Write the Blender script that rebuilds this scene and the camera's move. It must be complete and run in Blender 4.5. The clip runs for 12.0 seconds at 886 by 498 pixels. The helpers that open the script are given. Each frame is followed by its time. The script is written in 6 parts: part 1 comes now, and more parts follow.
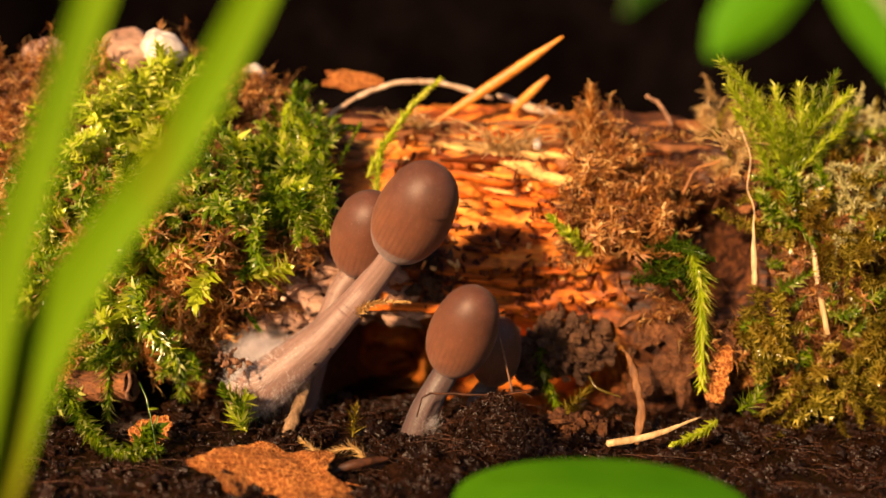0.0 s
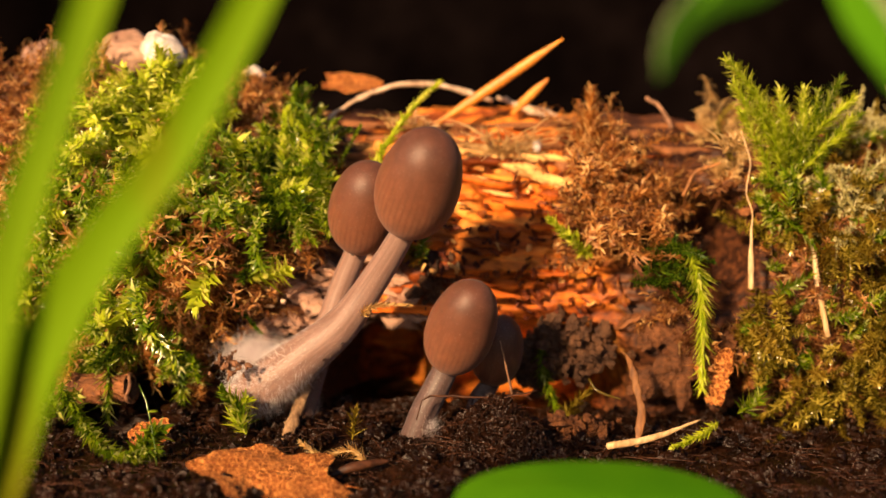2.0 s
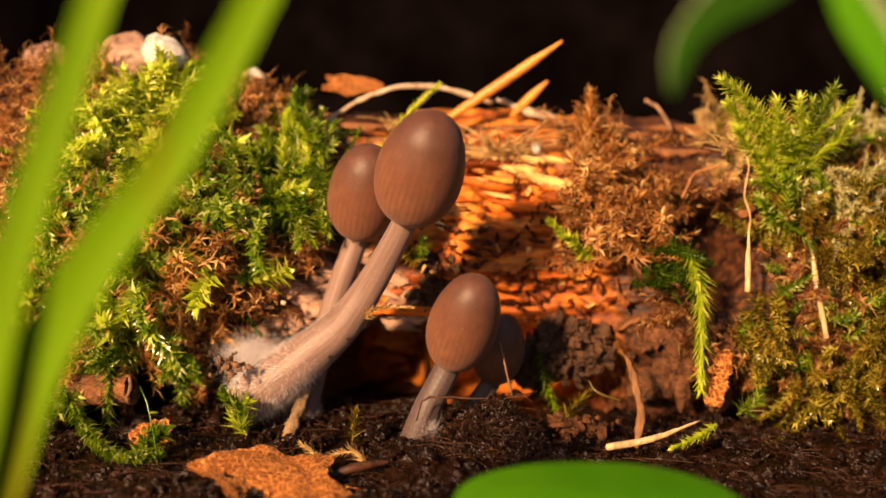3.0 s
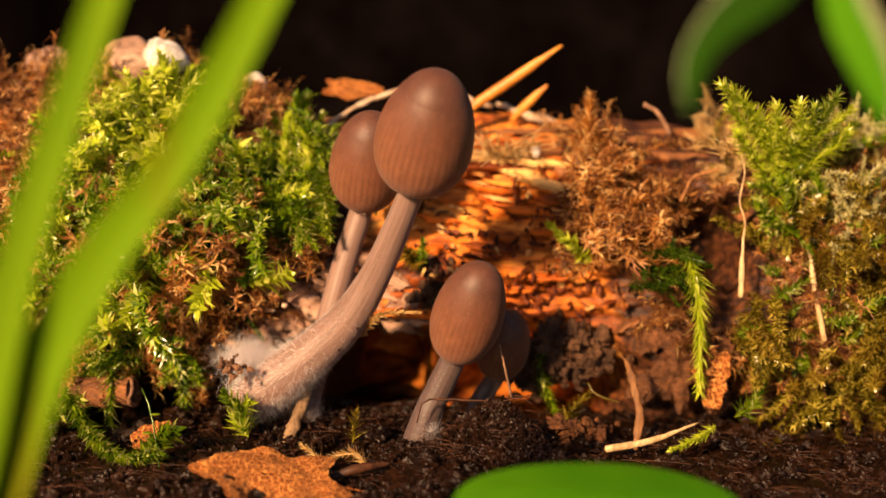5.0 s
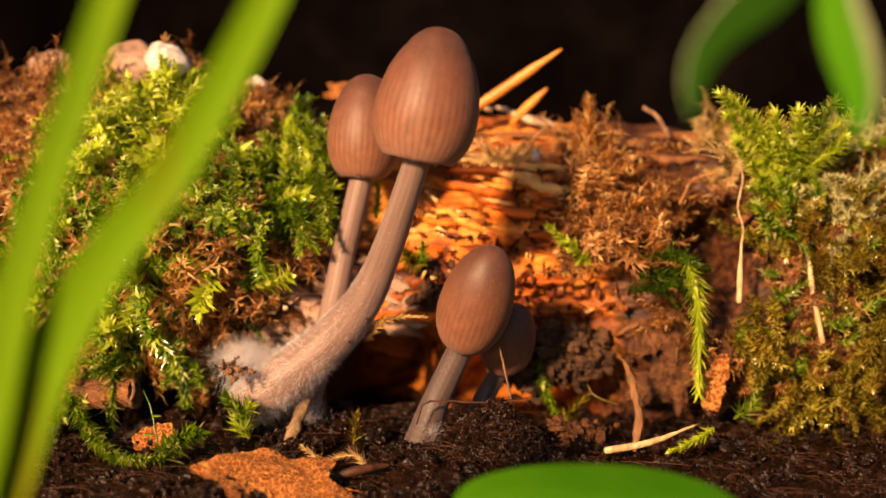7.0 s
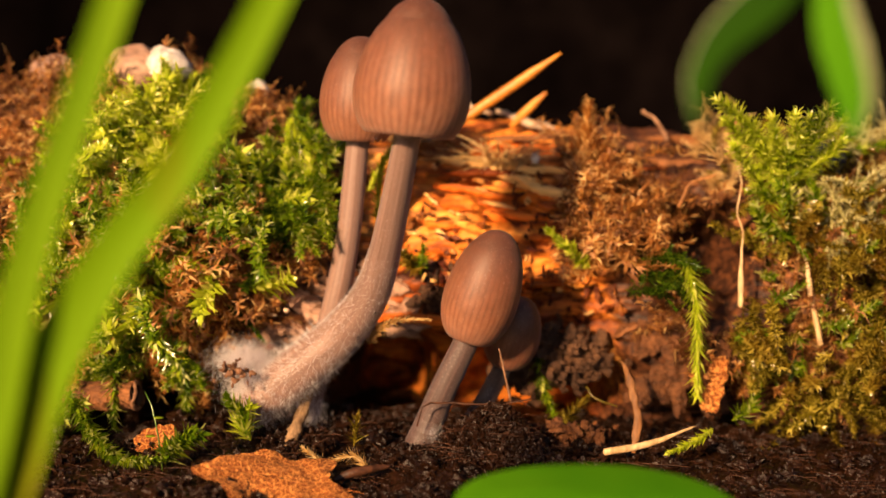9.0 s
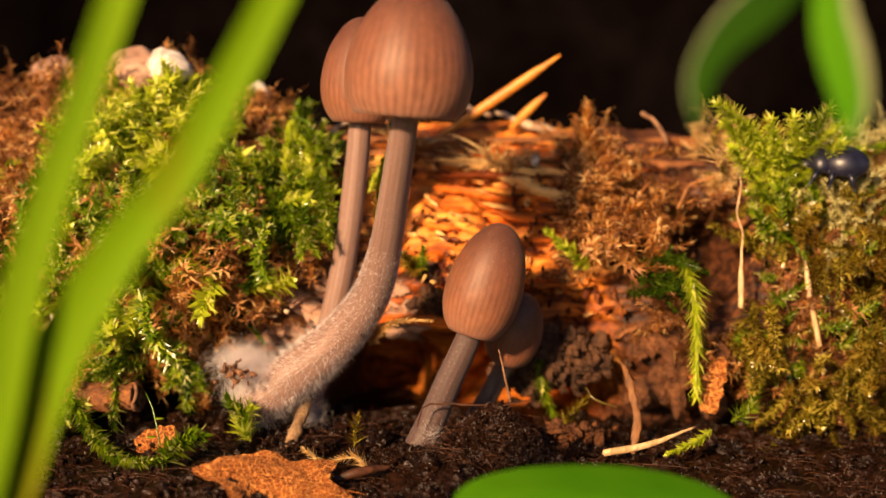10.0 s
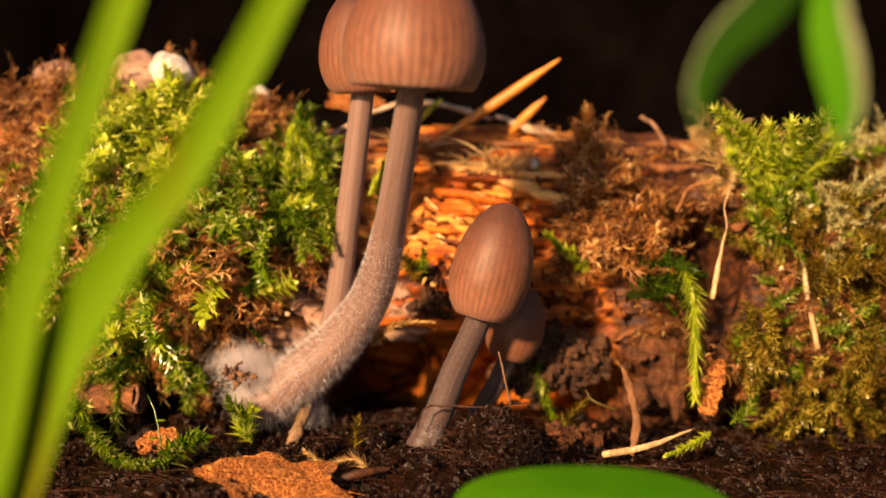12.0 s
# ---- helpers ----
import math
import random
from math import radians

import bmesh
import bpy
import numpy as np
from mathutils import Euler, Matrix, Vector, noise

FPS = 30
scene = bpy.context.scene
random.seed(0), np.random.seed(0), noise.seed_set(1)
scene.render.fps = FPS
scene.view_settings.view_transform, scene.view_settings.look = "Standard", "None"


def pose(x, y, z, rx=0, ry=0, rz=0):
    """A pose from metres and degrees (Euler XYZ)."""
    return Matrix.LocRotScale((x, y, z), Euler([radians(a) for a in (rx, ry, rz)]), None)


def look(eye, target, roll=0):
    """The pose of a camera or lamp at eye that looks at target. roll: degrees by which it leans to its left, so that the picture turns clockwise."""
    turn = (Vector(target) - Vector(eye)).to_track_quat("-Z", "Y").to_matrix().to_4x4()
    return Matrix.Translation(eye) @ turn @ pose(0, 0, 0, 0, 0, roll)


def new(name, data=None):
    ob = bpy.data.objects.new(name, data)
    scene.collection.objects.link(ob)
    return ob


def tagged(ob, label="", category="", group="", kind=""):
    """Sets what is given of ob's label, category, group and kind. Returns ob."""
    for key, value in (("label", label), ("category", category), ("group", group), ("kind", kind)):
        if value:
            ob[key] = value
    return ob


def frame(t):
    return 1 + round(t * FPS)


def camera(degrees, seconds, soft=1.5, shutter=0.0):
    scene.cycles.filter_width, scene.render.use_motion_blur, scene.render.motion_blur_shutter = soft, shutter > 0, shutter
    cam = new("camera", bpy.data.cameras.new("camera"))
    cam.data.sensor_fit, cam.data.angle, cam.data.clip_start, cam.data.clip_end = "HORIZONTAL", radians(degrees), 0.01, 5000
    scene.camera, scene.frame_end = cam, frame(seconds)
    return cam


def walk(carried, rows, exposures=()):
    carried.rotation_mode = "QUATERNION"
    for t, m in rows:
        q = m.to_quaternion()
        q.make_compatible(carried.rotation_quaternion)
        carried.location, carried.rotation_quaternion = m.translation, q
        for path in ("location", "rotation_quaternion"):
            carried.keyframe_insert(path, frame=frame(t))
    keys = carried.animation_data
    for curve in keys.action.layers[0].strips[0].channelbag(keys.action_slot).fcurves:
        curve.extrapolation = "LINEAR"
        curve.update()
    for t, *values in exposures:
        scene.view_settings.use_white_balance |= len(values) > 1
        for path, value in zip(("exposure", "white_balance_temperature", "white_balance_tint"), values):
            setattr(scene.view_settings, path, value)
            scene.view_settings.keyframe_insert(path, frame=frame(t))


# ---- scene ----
cam = camera(38.6, 12.0)
PATH = [
    (0, (0, -0.20407, 0.05350), (-0.00043, 0.09386, 0.01838), 1.13),
    (0.5, (0, -0.20444, 0.05349), (-0.00044, 0.09352, 0.01855), 1.13),
    (1, (0, -0.20319, 0.05348), (-0.00037, 0.09476, 0.01852), 1.13),
    (1.5, (0, -0.20353, 0.05346), (-0.00038, 0.09445, 0.01872), 1.13),
    (2, (0, -0.20389, 0.05345), (-0.00042, 0.09412, 0.01892), 1.13),
    (2.5, (0, -0.20415, 0.05344), (-0.00040, 0.09389, 0.01918), 1.13),
    (3, (0, -0.20449, 0.05343), (-0.00040, 0.09357, 0.01941), 1.13),
    (5, (0, -0.20579, 0.05337), (-0.00042, 0.09238, 0.02036), 1.13),
    (5.5, (0, -0.20612, 0.05336), (-0.00046, 0.09208, 0.02055), 1.13),
    (6, (0, -0.20632, 0.05335), (-0.00043, 0.09191, 0.02076), 1.13),
    (6.5, (0, -0.20651, 0.05334), (-0.00041, 0.09173, 0.02094), 1.13),
    (7, (0, -0.20688, 0.05332), (-0.00045, 0.09139, 0.02117), 1.13),
    (9, (0, -0.20815, 0.05327), (-0.00047, 0.09022, 0.02202), 1.13),
    (9.5, (0, -0.20833, 0.05326), (-0.00046, 0.09006, 0.02219), 1.13),
    (10, (0, -0.20872, 0.05325), (-0.00045, 0.08970, 0.02244), 1.13),
    (10.5, (0, -0.20911, 0.05324), (-0.00048, 0.08933, 0.02262), 1.13),
    (11, (0, -0.20937, 0.05323), (-0.00045, 0.08908, 0.02280), 1.13),
    (11.5, (0, -0.20959, 0.05321), (-0.00048, 0.08890, 0.02306), 1.13),
    (12, (0, -0.20991, 0.05320), (-0.00050, 0.08860, 0.02328), 1.13),
]
walk(cam, [(t, look(eye, target, roll)) for t, eye, target, roll in PATH])
cam.data.dof.use_dof = True
cam.data.dof.focus_distance = 0.199
cam.data.dof.aperture_fstop = 11.5

# ---- light: low warm sun from the front left, weak sky ----
SUN_WAY = Vector((0.54, 1.0, -0.43)).normalized()
world = bpy.data.worlds.new("sky")
world.use_nodes = True
scene.world = world
sky = world.node_tree.nodes.new("ShaderNodeTexSky")
sky.sky_type = "NISHITA"
sky.sun_disc = False
sky.sun_elevation = math.asin(-SUN_WAY.z)
sky.sun_rotation = math.atan2(-SUN_WAY.x, -SUN_WAY.y)
background = world.node_tree.nodes["Background"]
background.inputs["Strength"].default_value = 0.042
world.node_tree.links.new(sky.outputs[0], background.inputs["Color"])
sun_data = bpy.data.lights.new("sun", "SUN")
sun_data.energy = 5.0
sun_data.angle = radians(4)
sun_data.color = (1.0, 0.70, 0.35)
sun = new("sun", sun_data)
sun.matrix_world = look((0, 0, 0), SUN_WAY) @ Matrix.Identity(4)
scene.view_settings.exposure = 0.97
scene.view_settings.use_white_balance = True
scene.view_settings.white_balance_temperature = 6700
scene.view_settings.white_balance_tint = 25

# ---- numeric helpers (lengths below are in millimetres) ----
MM = 0.001


def lattice(i, j, k, seed):
    h = (i * 374761393 + j * 668265263 + k * 2147483647 + seed * 1274126177) & 0xFFFFFFFF
    h = ((h ^ (h >> 13)) * 1274126177) & 0xFFFFFFFF
    return ((h ^ (h >> 16)) & 0xFFFF) / 65535.0


def vnoise(p, seed=0):
    """Smooth value noise, 0 to 1, at the rows of p."""
    p = np.asarray(p, float)
    c = np.floor(p).astype(np.int64)
    f = p - c
    f = f * f * (3 - 2 * f)
    out = np.zeros(len(p))
    for a in (0, 1):
        for b in (0, 1):
            for d in (0, 1):
                w = (f[:, 0] if a else 1 - f[:, 0]) * (f[:, 1] if b else 1 - f[:, 1]) * (f[:, 2] if d else 1 - f[:, 2])
                out += w * lattice(c[:, 0] + a, c[:, 1] + b, c[:, 2] + d, seed)
    return out


def fbm(p, seed=0, octaves=4):
    p = np.asarray(p, float)
    total, amount = np.zeros(len(p)), 0.5
    for o in range(octaves):
        total += amount * (vnoise(p, seed + o) - 0.5) * 2
        p, amount = p * 2.03, amount * 0.5
    return total


def smooth_table(rows, t):
    """Catmull-Rom through rows of (time, array)."""
    ts = [r[0] for r in rows]
    v = [np.asarray(r[1], float) for r in rows]
    if t <= ts[0]:
        return v[0]
    if t >= ts[-1]:
        return v[-1]
    i = max(k for k in range(len(ts) - 1) if ts[k] <= t)
    h = ts[i + 1] - ts[i]
    s = (t - ts[i]) / h

    def slope(k):
        a, b = max(k - 1, 0), min(k + 1, len(ts) - 1)
        return (v[b] - v[a]) / (ts[b] - ts[a])
    m0, m1 = slope(i) * h, slope(i + 1) * h
    return ((2 * s**3 - 3 * s**2 + 1) * v[i] + (s**3 - 2 * s**2 + s) * m0 + (-2 * s**3 + 3 * s**2) * v[i + 1] + (s**3 - s**2) * m1)


def resample(pts, n):
    """n points at equal arc length along a smooth curve through pts."""
    pts = np.asarray(pts, float)
    fine = np.array([smooth_table(list(enumerate(pts)), u) for u in np.linspace(0, len(pts) - 1, 16 * len(pts))])
    arc = np.concatenate([[0], np.cumsum(np.linalg.norm(np.diff(fine, axis=0), axis=1))])
    want = np.linspace(0, arc[-1], n)
    return np.stack([np.interp(want, arc, fine[:, k]) for k in range(3)], 1)


def unit(v):
    v = np.asarray(v, float)
    return v / (np.linalg.norm(v, axis=-1, keepdims=True) + 1e-12)


class Pile:
    """Collects triangles for one mesh."""

    def __init__(self):
        self.v, self.f, self.n = [], [], 0

    def add(self, verts, tris):
        self.v.append(np.asarray(verts, float))
        self.f.append(np.asarray(tris, np.int64) + self.n)
        self.n += len(verts)

    def mesh(self, name, smooth=True):
        v = np.concatenate(self.v) * MM
        f = np.concatenate(self.f)
        me = bpy.data.meshes.new(name)
        me.vertices.add(len(v))
        me.vertices.foreach_set("co", v.ravel().astype(np.float32))
        me.loops.add(len(f) * 3)
        me.loops.foreach_set("vertex_index", f.ravel().astype(np.int32))
        me.polygons.add(len(f))
        me.polygons.foreach_set("loop_start", np.arange(0, len(f) * 3, 3, dtype=np.int32))
        me.polygons.foreach_set("use_smooth", np.full(len(f), smooth))
        me.update(calc_edges=True)
        me.validate()
        return me


def solid(name, pile, material, parent=None, label="", category="", group="", kind="", smooth=True):
    me = pile.mesh(name, smooth)
    me.materials.append(material)
    ob = new(name, me)
    ob.parent = parent
    return tagged(ob, label, category, group, kind)


def part(name, pile, material, parent, label="", kind=""):
    return solid(name, pile, material, parent, label, kind=kind)


def thing(name, at, label, category, group=""):
    ob = new(name)
    ob.empty_display_size = 0.002
    ob.location = Vector(at) * MM
    return tagged(ob, label, category, group)


def grid_tris(rows, cols, wrap=False):
    out = []
    last = cols if wrap else cols - 1
    for i in range(rows - 1):
        for j in range(last):
            a, b = i * cols + j, i * cols + (j + 1) % cols
            out += [(a, b, b + cols), (a, b + cols, a + cols)]
    return np.array(out)


def frames_along(pts):
    """Tangent and two cross directions at each point."""
    pts = np.asarray(pts, float)
    t = unit(np.gradient(pts, axis=0))
    ref = np.array([0.13, 1.0, 0.07])
    a = unit(np.cross(t, ref))
    return t, a, np.cross(t, a)


def tube(pile, pts, radii, sides=8, flat=1.0, rough=0.0, seed=0, closed=True):
    pts = np.asarray(pts, float)
    radii = np.broadcast_to(np.asarray(radii, float), (len(pts),))
    t, a, b = frames_along(pts)
    ang = np.linspace(0, 2 * math.pi, sides, endpoint=False)
    v = pts[:, None] + radii[:, None, None] * (a[:, None] * np.cos(ang)[None, :, None] + flat * b[:, None] * np.sin(ang)[None, :, None])
    v = v.reshape(-1, 3)
    if rough:
        v = v + rough * np.stack([fbm(v * 1.3, seed + k, 3) for k in range(3)], 1)
    f = grid_tris(len(pts), sides, True)
    if closed:
        n = len(v)
        v = np.concatenate([v, pts[:1] - t[:1] * radii[0] * 0.5, pts[-1:] + t[-1:] * radii[-1] * 0.5])
        k = np.arange(sides)
        low = np.stack([(k + 1) % sides, k, np.full(sides, n)], 1)
        top = np.stack([k, (k + 1) % sides, np.full(sides, 0)], 1) + (len(pts) - 1) * sides
        top[:, 2] = n + 1
        f = np.concatenate([f, low, top])
    pile.add(v, f)


def lump(pile, centre, size, seed=0, rings=9, sides=14, rough=0.25, freq=0.5):
    """An uneven rounded body."""
    th = np.linspace(0.02, math.pi - 0.02, rings)
    ph = np.linspace(0, 2 * math.pi, sides, endpoint=False)
    d = np.stack([np.outer(np.sin(th), np.cos(ph)), np.outer(np.sin(th), np.sin(ph)), np.outer(np.cos(th), np.ones(sides))], -1).reshape(-1, 3)
    r = 1 + rough * fbm(d * 2.2 + seed * 7.7, seed, 3)
    v = d * r[:, None] * np.asarray(size, float) + np.asarray(centre, float)
    pile.add(v, grid_tris(rings, sides, True))


# ---- materials ----
def material(name, rough=0.6, spec=0.4):
    m = bpy.data.materials.new(name)
    m.use_nodes = True
    p = m.node_tree.nodes["Principled BSDF"]
    p.inputs["Roughness"].default_value = rough
    p.inputs["Specular IOR Level"].default_value = spec
    return m, m.node_tree, p


def place(nt, stretch=(1, 1, 1)):
    co = nt.nodes.new("ShaderNodeTexCoord")
    mp = nt.nodes.new("ShaderNodeMapping")
    mp.inputs["Scale"].default_value = stretch
    nt.links.new(co.outputs["Object"], mp.inputs["Vector"])
    return mp.outputs[0]


def grain(nt, vec, scale, detail=4.0, warp=0.0):
    n = nt.nodes.new("ShaderNodeTexNoise")
    n.inputs["Scale"].default_value = scale
    n.inputs["Detail"].default_value = detail
    n.inputs["Distortion"].default_value = warp
    nt.links.new(vec, n.inputs["Vector"])
    return n.outputs["Fac"]


def ramp(nt, fac, stops):
    r = nt.nodes.new("ShaderNodeValToRGB")
    e = r.color_ramp.elements
    while len(e) < len(stops):
        e.new(0.5)
    for k, (pos, col) in enumerate(stops):
        e[k].position = pos
        e[k].color = (*col, 1) if len(col) == 3 else col
    nt.links.new(fac, r.inputs[0])
    return r.outputs[0]


def blend(nt, a, b, fac, mode="MIX"):
    n = nt.nodes.new("ShaderNodeMix")
    n.data_type, n.blend_type = "RGBA", mode
    for sock, val in ((n.inputs[0], fac), (n.inputs[6], a), (n.inputs[7], b)):
        if isinstance(val, (int, float)):
            sock.default_value = val
        elif isinstance(val, tuple):
            sock.default_value = (*val, 1)
        else:
            nt.links.new(val, sock)
    return n.outputs[2]


def calc(nt, op, a, b=0.0):
    n = nt.nodes.new("ShaderNodeMath")
    n.operation = op
    for sock, val in ((n.inputs[0], a), (n.inputs[1], b)):
        if isinstance(val, (int, float)):
            sock.default_value = val
        else:
            nt.links.new(val, sock)
    return n.outputs[0]


def relief(nt, p, height, strength=0.5, depth=0.0004):
    b = nt.nodes.new("ShaderNodeBump")
    b.inputs["Strength"].default_value = strength
    b.inputs["Distance"].default_value = depth
    nt.links.new(height, b.inputs["Height"])
    nt.links.new(b.outputs[0], p.inputs["Normal"])


def island(nt):
    return nt.nodes.new("ShaderNodeNewGeometry").outputs["Random Per Island"]


def piece_random(nt):
    return nt.nodes.new("ShaderNodeObjectInfo").outputs["Random"]


def see_through(nt, p, colour, amount):
    """Lets part of the light pass, as thin leaves do."""
    tr = nt.nodes.new("ShaderNodeBsdfTranslucent")
    mix = nt.nodes.new("ShaderNodeMixShader")
    mix.inputs[0].default_value = amount
    out = nt.nodes["Material Output"]
    if isinstance(colour, tuple):
        tr.inputs[0].default_value = (*colour, 1)
    else:
        nt.links.new(colour, tr.inputs[0])
    nt.links.new(p.outputs[0], mix.inputs[1])
    nt.links.new(tr.outputs[0], mix.inputs[2])
    nt.links.new(mix.outputs[0], out.inputs[0])


def moss_material(name, stops, patch, through_amount=0.35, rough=0.22):
    m, nt, p = material(name, rough, 0.6)
    leaf = ramp(nt, island(nt), stops)
    area = grain(nt, place(nt), 110, 3)
    col = blend(nt, leaf, patch, ramp(nt, area, [(0.42, (0, 0, 0)), (0.66, (0.75, 0.75, 0.75))]))
    nt.links.new(col, p.inputs["Base Color"])
    see_through(nt, p, col, through_amount)
    return m


def plain(name, a, b, scale, rough=0.6, stretch=(1, 1, 1), bump=0.4, depth=0.0002, spec=0.4, fine=6.0):
    """Two-tone surface with blotches, fine grain and relief."""
    m, nt, p = material(name, rough, spec)
    v = place(nt, stretch)
    big, small = grain(nt, v, scale, 4, 0.3), grain(nt, v, scale * fine, 5)
    col = ramp(nt, big, [(0.3, a), (0.7, b)])
    col = blend(nt, col, ramp(nt, small, [(0.3, (0.55, 0.55, 0.55)), (0.7, (1.25, 1.25, 1.25))]), 1.0, "MULTIPLY")
    nt.links.new(col, p.inputs["Base Color"])
    relief(nt, p, calc(nt, "ADD", big, small), bump, depth)
    return m


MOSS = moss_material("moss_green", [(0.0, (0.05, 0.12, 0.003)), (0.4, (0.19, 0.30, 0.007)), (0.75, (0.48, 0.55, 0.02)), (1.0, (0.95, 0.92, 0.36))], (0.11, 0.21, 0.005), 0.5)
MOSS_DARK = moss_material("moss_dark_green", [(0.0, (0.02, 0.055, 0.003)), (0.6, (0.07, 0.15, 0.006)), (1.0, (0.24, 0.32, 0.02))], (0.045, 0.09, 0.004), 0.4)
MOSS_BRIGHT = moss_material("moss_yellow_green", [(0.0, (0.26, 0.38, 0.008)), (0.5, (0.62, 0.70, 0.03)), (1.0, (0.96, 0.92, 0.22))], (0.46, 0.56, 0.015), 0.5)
MOSS_OLIVE = moss_material("moss_olive", [(0.0, (0.05, 0.042, 0.003)), (0.5, (0.19, 0.15, 0.008)), (1.0, (0.60, 0.48, 0.07))], (0.16, 0.07, 0.006), 0.4)
MOSS_BROWN = moss_material("moss_dry_brown", [(0.0, (0.06, 0.016, 0.003)), (0.45, (0.25, 0.085, 0.010)), (0.8, (0.56, 0.23, 0.04)), (1.0, (0.90, 0.60, 0.22))], (0.15, 0.045, 0.006), 0.4, 0.6)
MOSS_GOLD = moss_material("moss_dry_gold", [(0.0, (0.22, 0.07, 0.010)), (0.5, (0.52, 0.21, 0.035)), (1.0, (0.90, 0.62, 0.24))], (0.34, 0.115, 0.016), 0.4, 0.5)
MOSS_GREY = moss_material("moss_dry_grey_green", [(0.0, (0.22, 0.20, 0.06)), (0.6, (0.60, 0.55, 0.22)), (1.0, (0.93, 0.88, 0.55))], (0.42, 0.37, 0.12), 0.4, 0.6)
MOSS_STRAW = moss_material("moss_straw", [(0.0, (0.40, 0.22, 0.06)), (0.5, (0.70, 0.46, 0.16)), (1.0, (0.92, 0.74, 0.40))], (0.55, 0.32, 0.10), 0.4, 0.6)
STRAW = plain("straw", (0.40, 0.23, 0.09), (0.70, 0.50, 0.27), 300, 0.5, (1, 1, 0.2))
SLIVER = plain("wood_sliver", (0.16, 0.055, 0.014), (0.46, 0.20, 0.06), 300, 0.6, (1, 1, 0.3))
NEEDLE = plain("dry_needle", (0.50, 0.15, 0.012), (0.80, 0.32, 0.035), 220, 0.45, spec=0.5)
TWIG = plain("twig_bark", (0.16, 0.075, 0.04), (0.38, 0.20, 0.11), 350, 0.7)
PALE = plain("pale_root", (0.42, 0.27, 0.17), (0.75, 0.58, 0.42), 300, 0.6)
SOIL = plain("soil", (0.0045, 0.0016, 0.0006), (0.022, 0.0078, 0.0027), 160, 0.34, bump=0.9, depth=0.0006, spec=0.22)
SPLINTER = plain("weathered_splinter", (0.11, 0.055, 0.024), (0.40, 0.25, 0.13), 420, 0.7, (1, 1, 0.12), 0.9, 0.0003)
STONE = plain("pale_stone", (0.45, 0.36, 0.30), (0.85, 0.80, 0.74), 200, 0.5)
BARK = plain("bark", (0.10, 0.045, 0.022), (0.26, 0.12, 0.06), 130, 0.75, (0.45, 1, 1), 0.9, 0.0006)
PALE_BARK = plain("pale_inner_bark", (0.24, 0.12, 0.075), (0.45, 0.28, 0.20), 160, 0.7, (0.5, 1, 1), 0.7, 0.0004)
GREY_WOOD = plain("grey_rotten_wood", (0.032, 0.012, 0.005), (0.13, 0.056, 0.023), 260, 0.7, bump=1.0, depth=0.0010)
TAN_BARK = plain("tan_bark", (0.035, 0.009, 0.003), (0.34, 0.125, 0.036), 320, 0.7, (0.5, 1, 1), 1.0, 0.0008)
# Near-black, so that the sheet behind the log passes for unlit distance.
FAR = plain("unlit_distance", (0.0006, 0.0004, 0.0004), (0.0042, 0.0028, 0.0028), 14, 1.0, bump=0.5, depth=0.004, spec=0.0)


def wood_material(name, barked):
    """Fibrous rotten wood; barked: covered with dark bark but for the bare middle."""
    m, nt, p = material(name, 0.6, 0.3)
    v = place(nt, (0.30, 1, 1))
    big, small = grain(nt, v, 170, 5, 0.8), grain(nt, v, 900, 4)
    col = ramp(nt, big, [(0.30, (0.035, 0.008, 0.002)), (0.41, (0.30, 0.065, 0.007)), (0.53, (0.68, 0.20, 0.018)), (0.70, (0.92, 0.46, 0.09))])
    tone = ramp(nt, piece_random(nt), [(0.0, (0.25, 0.17, 0.14)), (0.3, (0.8, 0.65, 0.5)), (0.7, (1.1, 1.0, 0.9)), (1.0, (1.25, 1.6, 2.2))])
    col = blend(nt, col, tone, 0.0 if barked else 1.0, "MULTIPLY")
    col = blend(nt, col, ramp(nt, small, [(0.3, (0.40, 0.34, 0.34)), (0.65, (1.2, 1.2, 1.2))]), 1.0, "MULTIPLY")
    if barked:
        co = nt.nodes.new("ShaderNodeTexCoord")
        sep = nt.nodes.new("ShaderNodeSeparateXYZ")
        nt.links.new(co.outputs["Object"], sep.inputs[0])
        off = calc(nt, "ABSOLUTE", calc(nt, "SUBTRACT", sep.outputs[0], 0.007))
        edge = calc(nt, "ADD", calc(nt, "MULTIPLY", off, 22.0), calc(nt, "MULTIPLY", grain(nt, place(nt), 90, 4), 0.5))
        bark = ramp(nt, small, [(0.32, (0.010, 0.003, 0.0015)), (0.5, (0.050, 0.016, 0.006)), (0.68, (0.15, 0.050, 0.015))])
        col = blend(nt, col, bark, ramp(nt, edge, [(0.62, (0, 0, 0)), (0.78, (1, 1, 1))]))
    nt.links.new(col, p.inputs["Base Color"])
    relief(nt, p, calc(nt, "ADD", big, small), 0.9, 0.0005)
    return m


WOOD = wood_material("rotten_wood", False)
TRUNK_SKIN = wood_material("trunk_skin", True)
CREAM = plain("bleached_wood", (0.60, 0.28, 0.065), (0.92, 0.62, 0.24), 200, 0.5, (0.3, 1, 1), 0.6)


